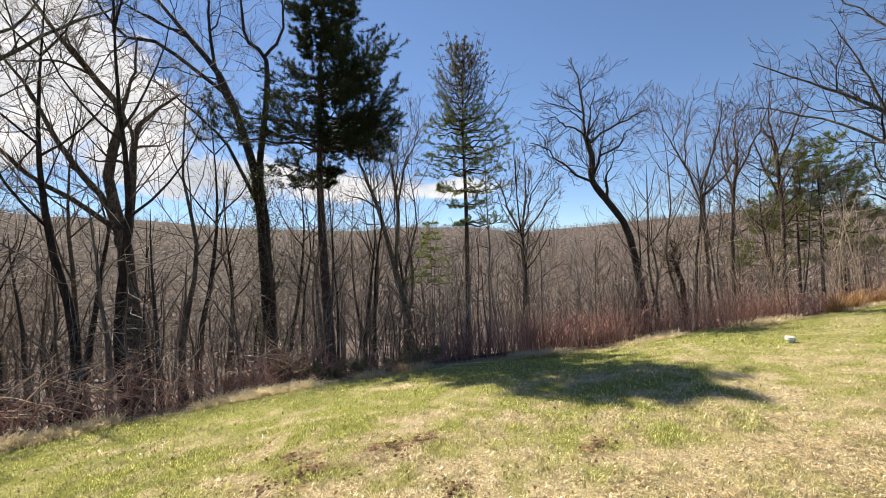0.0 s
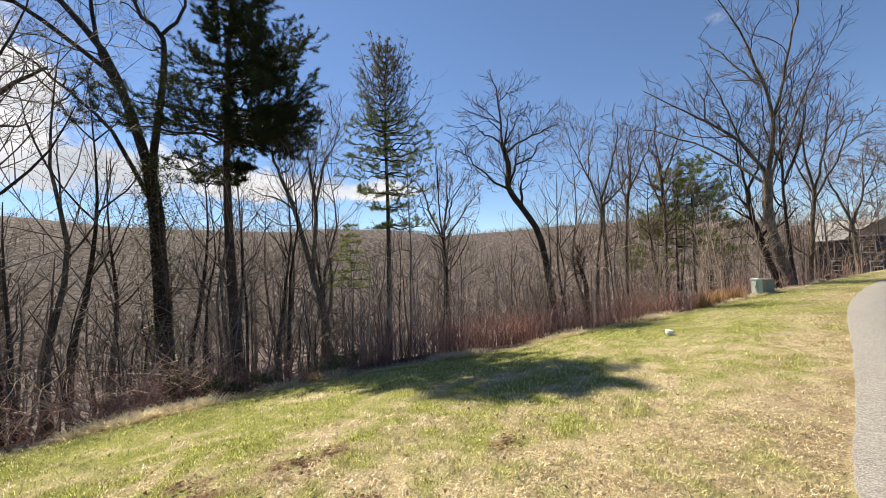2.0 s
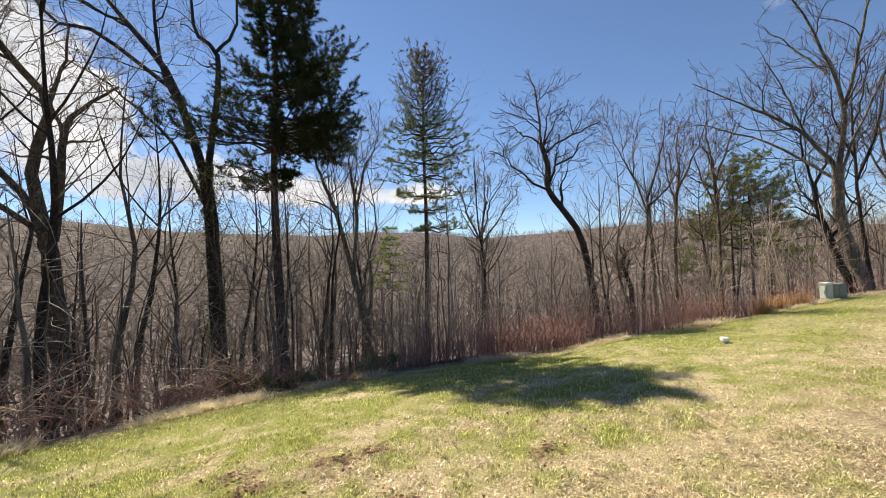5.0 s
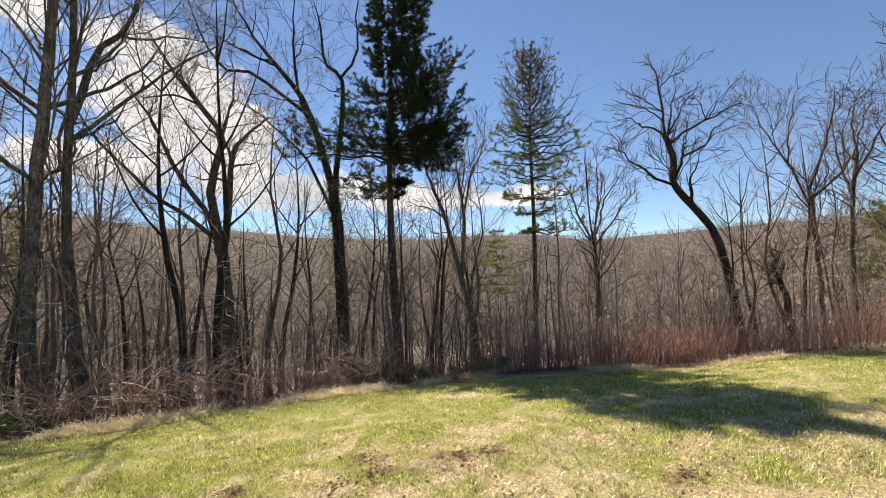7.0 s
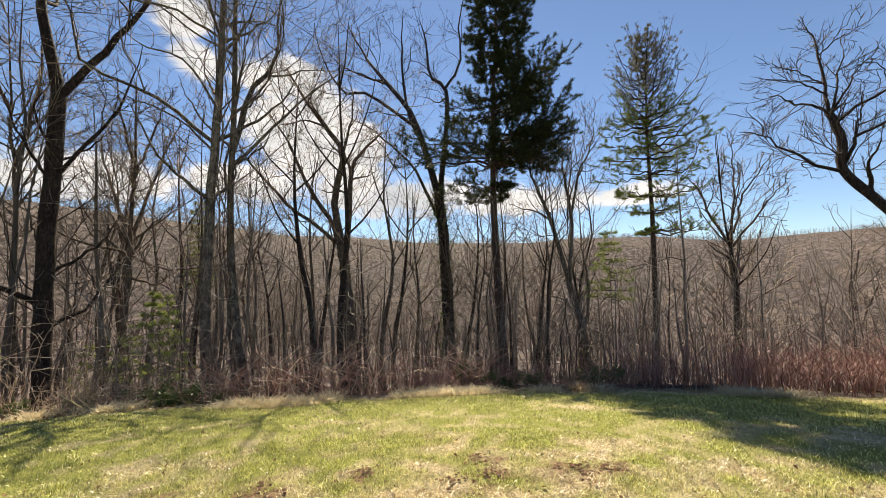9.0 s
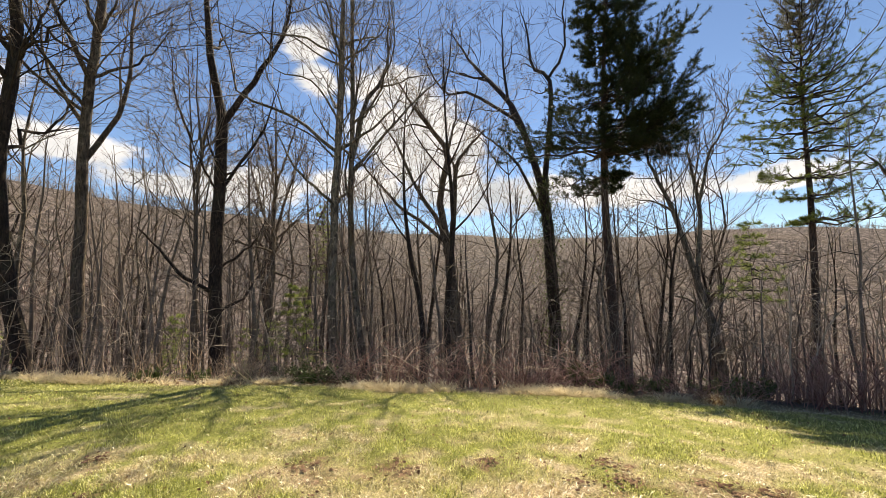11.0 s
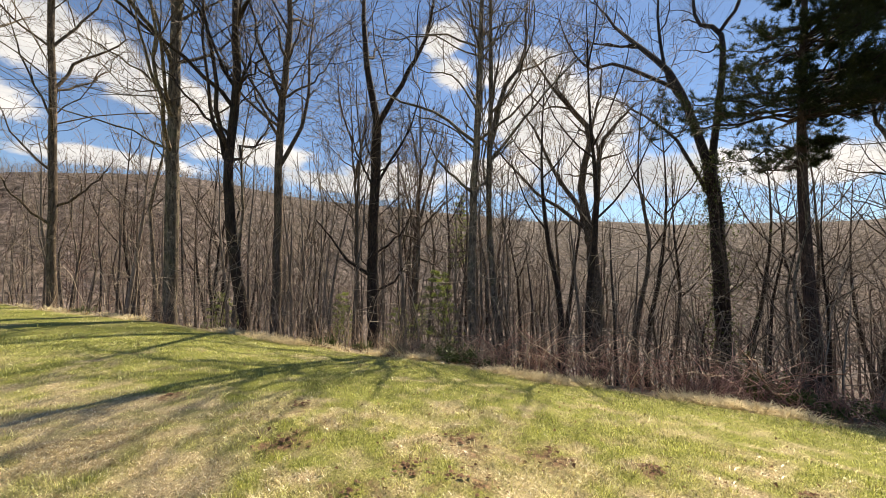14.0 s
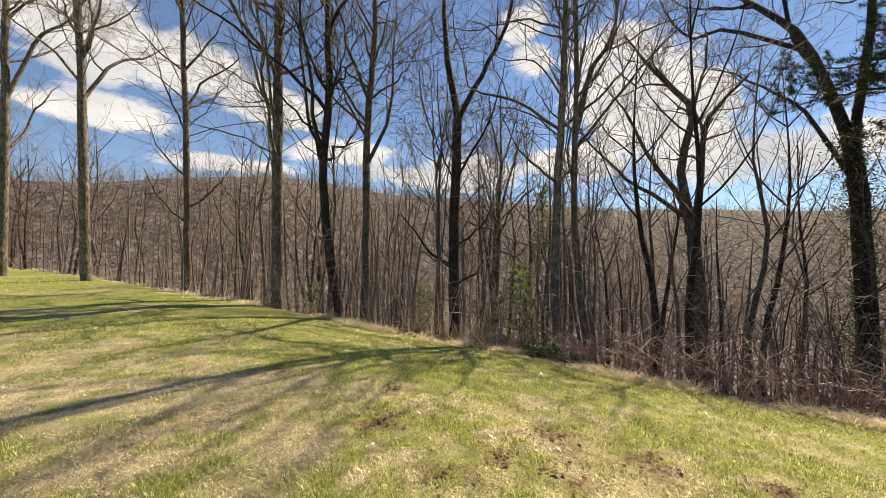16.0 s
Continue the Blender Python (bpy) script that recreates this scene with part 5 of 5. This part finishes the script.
def tufts(name, seed, n, lo, hi, near, far, tall, droop, blades, mat, label, r=0.10, patchy=0.0, wide=0.008):
    """Clumps of dead grass blades."""
    rng = np.random.default_rng(seed)
    az = rng.uniform(lo, hi, n)
    d = by_bearing(az, 1) + rng.uniform(near, far, n)
    x, y = d * np.sin(np.radians(az)), d * np.cos(np.radians(az))
    keep = bumps(x, y, 0.8, 31) > patchy
    keep &= lawn_side(x, y) & (np.hypot(x, y) > 1.7)
    x, y = x[keep], y[keep]
    n = len(x)
    x, y = np.repeat(x, blades), np.repeat(y, blades)
    k = len(x)
    a, out = rng.uniform(0, 6.283, k), rng.random(k)
    bx, by = x + np.cos(a) * out * r, y + np.sin(a) * out * r
    h = tall * rng.uniform(0.5, 1.2, k) * np.repeat(rng.uniform(0.5, 1.2, n), blades)
    s = 4
    u = np.linspace(0, 1, s)
    p = np.zeros((k, s, 3))
    lean = h * droop * (0.3 + out)
    p[:, :, 0] = bx[:, None] + (np.cos(a) * lean)[:, None] * u ** 1.5
    p[:, :, 1] = by[:, None] + (np.sin(a) * lean)[:, None] * u ** 1.5
    p[:, :, 2] = ground_z(bx, by)[:, None] - 0.02 + h[:, None] * (u - 0.45 * min(droop, 1) * u ** 2.5)
    w = np.stack([-np.sin(a), np.cos(a), 0 * a], -1)[:, None] * (wide * (1 - 0.85 * u))[None, :, None]
    v = np.stack([p - w, p + w], 2)
    idx = np.arange(k * s * 2).reshape(k, s, 2)
    q = np.stack([idx[:, :-1, 0], idx[:, :-1, 1], idx[:, 1:, 1], idx[:, 1:, 0]], -1).reshape(-1, 4)
    g = Geo()
    g.add(v, q)
    tagged(part(name, g, mat), label, "grass", kind="stuff")


tufts("dead_grass", 91, 1100, -100, 0, -0.6, 0.1, 0.27, 1.0, 22, STRAW, "straw-coloured dead grass along the lawn's edge", 0.17, 0.46, 0.010)
tufts("dead_grass", 92, 700, 0, 55, -0.55, 0.1, 0.24, 1.0, 22, STRAW, "straw-coloured dead grass along the lawn's edge", 0.17, 0.48, 0.010)
tufts("dead_grass", 93, 60, -124, -98, -0.3, 1.0, 0.3, 0.9, 40, STRAW, "straw-coloured dead grass at the wood's edge", 0.2)
tufts("sedge", 94, 24, 43.3, 48.0, -0.3, 0.9, 0.62, 0.45, 55, SEDGE, "upright clumps of rust-orange dead sedge", 0.16)
tufts("sedge", 95, 5, -8, -4, -0.1, 0.3, 0.3, 0.8, 60, SEDGE, "rusty clump of dead grass at the edge", 0.2)


def shrub(seed, tall, wide, n, label):
    rng = np.random.default_rng(seed)
    ob = thing("evergreen_shrub", pose(0, 0, -500), label, "shrub", "evergreen shrubs")
    base = np.zeros((9, 6, 3))
    a = rng.uniform(0, 6.28, 9)
    u = np.linspace(0, 1, 6)
    base[:, :, 0], base[:, :, 1] = np.cos(a)[:, None] * wide * 0.5 * u ** 1.3, np.sin(a)[:, None] * wide * 0.5 * u ** 1.3
    base[:, :, 2] = tall * u[None] * rng.uniform(0.5, 0.95, (9, 1))
    rad = np.linspace(0.012, 0.005, 6)[None] * np.ones((9, 1))
    g, gl = Geo(), Geo()
    tubes(g, base, rad, 4)
    q, qr = sprout(rng, base, rad, 6, 5, 0.5, first=0.3, least=0.003)
    tubes(g, q, qr, 3)
    tips = q[rng.integers(0, len(q), n), rng.integers(1, 5, n)]
    leaves(gl, rng, tips + rng.normal(0, 0.06, (n, 3)), 0.055)
    part("branchwork", g, TWIG_DARK, ob)
    part("foliage", gl, LEAF, ob)
    return ob


shrubs = [shrub(301, 0.8, 1.3, 900, "low evergreen laurel with glossy dark leaves"), shrub(302, 0.6, 1.1, 700, "low evergreen laurel at the edge of the lawn")]
spots = [(-57, 0.5, 1, 0.7), (-53.5, 0.7, 1, 0.6), (-60.5, 0.8, 0, 0.6), (-66, 0.9, 1, 0.6), (-71, 0.7, 1, 0.6), (-20, 1.0, 0, 0.7), (-16, 0.8, 1, 0.7), (-13, 1.1, 0, 0.7), (-5, 0.8, 1, 0.7), (-3, 1.0, 0, 0.8), (-17, 2.6, 0, 0.9), (-7, 3.0, 0, 0.9), (-25, 3.0, 1, 1.0), (-76, 1.0, 1, 0.7), (-102, 1.5, 0, 0.8)]
for i, (az, e, k, size) in enumerate(spots):
    x, y = at_bearing(az, float(by_bearing(az, 1)) + e)
    m = stand(x, y, 0.05, 40.0 * i) @ Matrix.Scale(size, 4)
    if i in (0, 5):
        shrubs[k].matrix_world = m
    else:
        copy_thing(shrubs[k], m)


# ---- made things ----
def box(geo, lo, hi, cut=0.0):
    """A box with bevelled upright and top edges."""
    bm = bmesh.new()
    bmesh.ops.create_cube(bm, size=1.0)
    for v in bm.verts:
        v.co = Vector([lo[i] + (hi[i] - lo[i]) * (v.co[i] + 0.5) for i in range(3)])
    if cut:
        bmesh.ops.bevel(bm, geom=bm.edges[:], offset=cut, segments=2, affect="EDGES")
    bm.verts.index_update()
    v = [tuple(p.co) for p in bm.verts]
    base = geo.n
    geo.v.append(np.array(v))
    geo.n += len(v)
    for size in (3, 4, 5, 6, 7, 8):
        fs = [[p.index + base for p in f.verts] for f in bm.faces if len(f.verts) == size]
        if fs:
            geo.f.append(np.array(fs))
    bm.free()
    return geo


def lathe(geo, profile, sides=28):
    p = np.array(profile, float)
    a = np.arange(sides) * 2 * math.pi / sides
    v = np.stack([p[:, :1] * np.cos(a), p[:, :1] * np.sin(a), np.repeat(p[:, 1:], sides, 1)], -1)
    idx = np.arange(len(p) * sides).reshape(len(p), sides)
    nxt = np.roll(idx, -1, 1)
    geo.add(v, np.stack([idx[:-1], nxt[:-1], nxt[1:], idx[1:]], -1).reshape(-1, 4))
    return geo


# white septic cap standing out of the lawn
x, y = at_bearing(39.7, 9.74)
ob = thing("septic_cap", pose(x, y, float(ground_z(x, y)), 4, 3, 0), "short white plastic pipe cap in the lawn", "pipe cap")
part("pipe", lathe(Geo(), [(0.058, -0.1), (0.058, 0.07), (0.0, 0.072)]), WHITE_PVC, ob, smooth=False)
part("cap", lathe(Geo(), [(0.058, 0.04), (0.076, 0.042), (0.078, 0.048), (0.078, 0.095), (0.073, 0.104), (0.03, 0.107), (0.0, 0.108)]), WHITE_PVC, ob)
part("lip", lathe(Geo(), [(0.078, 0.046), (0.083, 0.048), (0.083, 0.058), (0.078, 0.061)]), WHITE_PVC, ob)

# utility boxes at the end of the thicket
x, y = at_bearing(49.36, 19.4)
ob = thing("utility_box", stand(x, y, 0.02, -85.0), "pale green utility pedestal in the grass", "utility box")
part("pad", box(Geo(), (-0.17, -0.17, -0.1), (0.17, 0.17, 0.05), 0.015), CONCRETE, ob, smooth=False)
part("body", box(Geo(), (-0.13, -0.13, 0.05), (0.13, 0.13, 0.60), 0.02), BOX_GREEN, ob, smooth=False)
part("lid", box(Geo(), (-0.145, -0.145, 0.60), (0.145, 0.145, 0.67), 0.02), BOX_PALE, ob, smooth=False)
door = part("door", box(Geo(), (-0.10, -0.15, 0.12), (0.08, -0.132, 0.56), 0.006), BOX_PALE, ob, smooth=False)
part("handle", box(Geo(), (0.045, -0.168, 0.30), (0.065, -0.152, 0.38), 0.005), BOX_GREY, door, smooth=False)
x, y = at_bearing(50.2, 20.0)
ob = thing("utility_box", stand(x, y, 0.02, -85.0), "dark grey-green utility cabinet behind a paler one", "utility box")
part("pad", box(Geo(), (-0.24, -0.24, -0.1), (0.24, 0.24, 0.06), 0.015), CONCRETE, ob, smooth=False)
part("body", box(Geo(), (-0.18, -0.18, 0.06), (0.18, 0.18, 0.52), 0.02), BOX_GREY, ob, smooth=False)
part("lid", box(Geo(), (-0.20, -0.20, 0.52), (0.20, 0.20, 0.57), 0.02), BOX_GREY, ob, smooth=False)
for k in range(6):
    part("louvre", box(Geo(), (-0.14, -0.192, 0.12 + 0.06 * k), (0.14, -0.182, 0.155 + 0.06 * k), 0.003), BOX_GREY, ob, smooth=False)


def window(parent, x, z, w, h, y=-0.02):
    win = part("window", box(Geo(), (x - w / 2, y - 0.05, z), (x + w / 2, y - 0.02, z + h), 0.0), PANE, parent, smooth=False)
    for nm, lo, hi in (("sill", (-w / 2 - 0.12, 0, -0.12), (w / 2 + 0.12, 0, 0.0)), ("head", (-w / 2 - 0.12, 0, h), (w / 2 + 0.12, 0, h + 0.12)), ("jamb", (-w / 2 - 0.12, 0, 0.0), (-w / 2, 0, h)), ("jamb", (w / 2, 0, 0.0), (w / 2 + 0.12, 0, h)), ("meeting_rail", (-w / 2, 0, h / 2 - 0.03), (w / 2, 0, h / 2 + 0.03))):
        part(nm, box(Geo(), (x + lo[0], y - 0.09, z + lo[2]), (x + hi[0], y - 0.03, z + hi[2]), 0.0), WHITE_TRIM, win, smooth=False)


# the dark blue house beyond the bend
hx, hy = at_bearing(61.15, 80)
ob = thing("house", pose(hx, hy, -2.0, 0, 0, -61.2), "dark blue house with tan gable and grey shingle roof", "house")
g = box(Geo(), (-4.6, 0, -1.5), (6.2, 9, 4.6))
part("wall", g, SIDING, ob, smooth=False)
g = box(Geo(), (-8.4, 2.0, -1.5), (-4.7, 8, 4.1))
part("wall", g, SIDING, ob, "shaded blue wing", smooth=False)
g = Geo()
g.add([(-4.7, -0.03, 4.6), (6.3, -0.03, 4.6), (0.8, -0.03, 8.1), (-4.7, 0.15, 4.6), (6.3, 0.15, 4.6), (0.8, 0.15, 8.1)], [(0, 1, 2), (5, 4, 3)])
part("gable", g, GABLE, ob, "tan gable boards", smooth=False)
for sgn, x0 in ((-1, -5.2), (1, 6.8)):
    g = Geo()
    e = 4.6 - 0.35
    v = [(x0, -0.5, e), (0.8, -0.5, 8.25), (0.8, 9.4, 8.25), (x0, 9.4, e)]
    v += [(a, b, c + 0.16) for a, b, c in v]
    g.add(v, [(0, 1, 2, 3), (7, 6, 5, 4), (0, 4, 5, 1), (1, 5, 6, 2), (2, 6, 7, 3), (3, 7, 4, 0)])
    part("roof", g, SHINGLE, ob, smooth=False)
g = Geo()
v = [(-8.9, 1.2, 3.9), (-3.2, 1.2, 4.2), (-1.6, 5.0, 7.0), (-8.9, 5.0, 6.9)]
v += [(a, b, c + 0.16) for a, b, c in v]
g.add(v, [(3, 2, 1, 0), (4, 5, 6, 7), (0, 1, 5, 4), (1, 2, 6, 5), (2, 3, 7, 6), (3, 0, 4, 7)])
part("roof", g, SHINGLE, ob, "grey shingle roof of the wing", smooth=False)
part("band", box(Geo(), (-4.75, -0.12, 4.48), (6.35, -0.031, 4.7), 0.0), WHITE_TRIM, ob, smooth=False)
for wx, wz in ((-3.0, 2.3), (-0.3, 2.3), (3.2, 2.3), (-2.4, -0.5), (2.9, -0.6)):
    window(ob, wx, wz, 1.1, 1.45)
window(ob, -6.4, -0.3, 1.0, 1.3, 1.98)
for x0, x1, h0, h1 in ((-1.3, 0.35, 0.35, 1.2), (1.15, 3.1, 1.25, 0.4)):
    g = Geo()
    v = [(x0, -0.09, 4.85), (x1, -0.09, 4.85), (x1, -0.09, 4.85 + h1), (x0, -0.09, 4.85 + h0)]
    v += [(a, -0.035, c) for a, b, c in v]
    g.add(v, [(0, 1, 2, 3), (0, 4, 5, 1), (1, 5, 6, 2), (2, 6, 7, 3), (3, 7, 4, 0)])
    part("gable_window", g, PANE, ob, smooth=False)
# wooden porch posts beside the wing
for k in range(2):
    part("post", box(Geo(), (-9.4 + 1.1 * k, 0.6, -1.5), (-9.2 + 1.1 * k, 0.8, 3.9), 0.01), WOOD_TAN, ob, smooth=False)
part("beam", box(Geo(), (-9.5, 0.55, 1.6), (-8.0, 0.85, 1.8), 0.01), WOOD_TAN, ob, smooth=False)


# bleached sticks leaning at the lawn's edge
for az, past, long, tilt, turn in [(-65.4, 0.1, 0.62, 38, 20), (-64.9, 0.0, 0.5, 30, 35), (-66.8, 0.25, 0.4, 62, -30)]:
    rng = np.random.default_rng(int(-az * 10))
    x, y = at_bearing(az, float(by_bearing(az, 1)) + past)
    u = np.linspace(0, 1, 7)
    line = np.stack([0.02 * np.sin(5 * u) + rng.normal(0, 0.004, 7), rng.normal(0, 0.004, 7), -0.05 + long * u], -1)
    g = Geo()
    tubes(g, line[None], np.linspace(0.016, 0.009, 7)[None], 7)
    ob = thing("dead_stick", pose(x, y, float(ground_z(x, y)), 0, -tilt, turn - az), "bleached dead stick leaning at the lawn's edge", "stick", "dead sticks")
    part("stem", g, STRAW, ob)
    g = Geo()
    tubes(g, np.stack([line[4], line[4] + (0.05, 0.01, 0.05), line[4] + (0.07, 0.02, 0.12)])[None], np.array([[0.007, 0.006, 0.003]]), 5)
    part("side_twig", g, STRAW, ob)


# ---- fallen leaves ----
def fallen(seed, n, near, far, lo, hi, size, label):
    rng = np.random.default_rng(seed)
    az = rng.uniform(lo, hi, n)
    d = np.maximum(by_bearing(az, 1) + near + (far - near) * rng.random(n), 1.8)
    x, y = d * np.sin(np.radians(az)), d * np.cos(np.radians(az))
    keep = (bumps(x, y, 1.1, 41) > 0.4) & (x * 0.56 - y * 0.83 < -0.3)
    x, y = x[keep], y[keep]
    n = len(x)
    a, tip = rng.uniform(0, 6.283, n), rng.uniform(-0.5, 0.9, n)
    l = size * rng.uniform(0.6, 1.4, n)
    c = np.stack([x, y, ground_z(x, y) + 0.012 + 0.02 * rng.random(n)], -1)
    u = np.stack([np.cos(a), np.sin(a), tip], -1) * l[:, None]
    w = np.stack([-np.sin(a), np.cos(a), rng.uniform(-0.6, 0.6, n)], -1) * l[:, None] * 0.45
    up = np.array([0, 0, 1.0]) * l[:, None] * 0.25
    v = np.stack([c, c + u * 0.5 + w + up, c + u, c + u * 0.5 - w + up], 1)
    i = np.arange(n)[:, None] * 4
    g = Geo()
    g.add(v, np.concatenate([i + [0, 1, 2], i + [0, 2, 3]]))
    tagged(part("fallen_leaves", g, LITTER, smooth=False), label, "leaves", kind="stuff")


fallen(411, 5200, -0.4, 3.5, -126, 46, 0.06, "dry brown leaves fallen at the wood's edge")
fallen(412, 1100, -8, -0.4, -120, 56, 0.03, "brown leaves scattered in the mown grass")


# ---- clods of dug-up soil on the lawn ----
def clods(seed, per):
    rng = np.random.default_rng(seed)
    spots = np.array(DIRT)
    at = np.repeat(spots, per, axis=0)
    n = len(at)
    a, far = rng.uniform(0, 6.283, n), np.abs(rng.normal(0, 0.5, n))
    x, y = at[:, 0] + np.cos(a) * far * at[:, 2], at[:, 1] + np.sin(a) * far * at[:, 2]
    size = rng.uniform(0.15, 1.0, n) ** 2 * 0.017 * (1.2 - 0.5 * far) + 0.003
    c = np.stack([x, y, ground_z(x, y) + 0.03 * (1 - far) + size * 0.25], -1)
    ring = np.array([(0, 0, 1), (1, 0, 0.1), (0.3, 0.95, -0.1), (-0.8, 0.6, 0.15), (-0.8, -0.6, 0), (0.3, -0.95, 0.1), (0, 0, -0.8)])
    v = c[:, None] + ring[None] * size[:, None, None] * rng.uniform(0.7, 1.2, (n, 7, 3)) * np.array([1.2, 1.2, 0.55])
    f = np.array([(0, i, i % 5 + 1) for i in range(1, 6)] + [(6, i % 5 + 1, i) for i in range(1, 6)])
    g = Geo()
    g.add(v, (f[None] + (np.arange(n) * 7)[:, None, None]).reshape(-1, 3))
    tagged(part("soil", g, SOIL, smooth=False), "reddish-brown clods of dug-up soil in the grass", "soil", kind="stuff")


clods(401, 45)


# ---- grass ----
def grass(seed, n, near, far, lo, hi, tall, wide, label):
    """Short blades on the mown lawn."""
    rng = np.random.default_rng(seed)
    az = np.radians(rng.uniform(lo, hi, n))
    d = np.sqrt(rng.uniform(near ** 2, far ** 2, n))
    x, y = d * np.sin(az), d * np.cos(az)
    ahead = lawn_side(x, y)
    keep = (lawn_end(x, y) < 0.25) & ahead & (rng.random(n) > 0.85 * bareness(x, y, False))
    x, y, d = x[keep], y[keep], d[keep]
    k = len(x)
    dry = dryness(x, y)
    dry = np.clip(dry + rng.normal(0, 0.22, k), 0, 1)
    a = rng.uniform(0, 6.283, k)
    h = tall * rng.uniform(0.4, 1.3, k) * (0.25 + 1.1 * bumps(x, y, 0.13, 8) + 0.9 * bumps(x, y, 0.5, 9) ** 2) * (1 - 0.3 * dry)
    lean = h * rng.uniform(0.2, 1.1, k) * (1 + 1.2 * dry)
    z = ground_z(x, y) + 0.01 * bareness(x, y) - 0.004
    w = wide * (0.7 + 0.6 * rng.random(k)) * (1 + d / 14) * (1 + 0.4 * dry)
    p0 = np.stack([x, y, z], -1)
    side = np.stack([-np.sin(a), np.cos(a), 0 * a], -1) * w[:, None] * 0.5
    p1 = p0 + np.stack([np.cos(a) * lean * 0.35, np.sin(a) * lean * 0.35, h * 0.62], -1)
    p2 = p0 + np.stack([np.cos(a) * lean, np.sin(a) * lean, h * (1 - 0.35 * dry)], -1)
    v = np.stack([p0, p1 + side, p2, p1 - side], 1)
    g = Geo()
    g.add(v, np.arange(k * 4).reshape(k, 4), np.repeat(dry, 4))
    tagged(part("grass", g, BLADE, attribute="dry"), label, "grass", kind="stuff")


grass(501, 200000, 1.6, 5.2, -125, 60, 0.033, 0.0036, "short mown grass, part green and part straw")
grass(502, 205000, 5.2, 12.5, -118, 60, 0.033, 0.0044, "short mown green grass towards the wood")
grass(504, 9000, 0.15, 1.6, -180, 180, 0.036, 0.0055, "short mown grass underfoot")
grass(505, 42000, 12.5, 30, 38, 62, 0.034, 0.0042, "short mown grass beside the lane")
tufts("grass_tuft", 96, 900, -118, 52, -8.6, -0.4, 0.075, 0.8, 20, BLADE, "brighter green tufts standing out of the lawn", 0.055, 0.4, 0.004)
tufts("grass_tuft", 97, 120, -110, 45, -7.5, -0.6, 0.055, 1.2, 18, STRAW, "matted clumps of straw-coloured grass in the lawn", 0.09, 0.45)
grass(503, 40000, 12.5, 34, -124, 60, 0.045, 0.007, "short mown grass farther off")
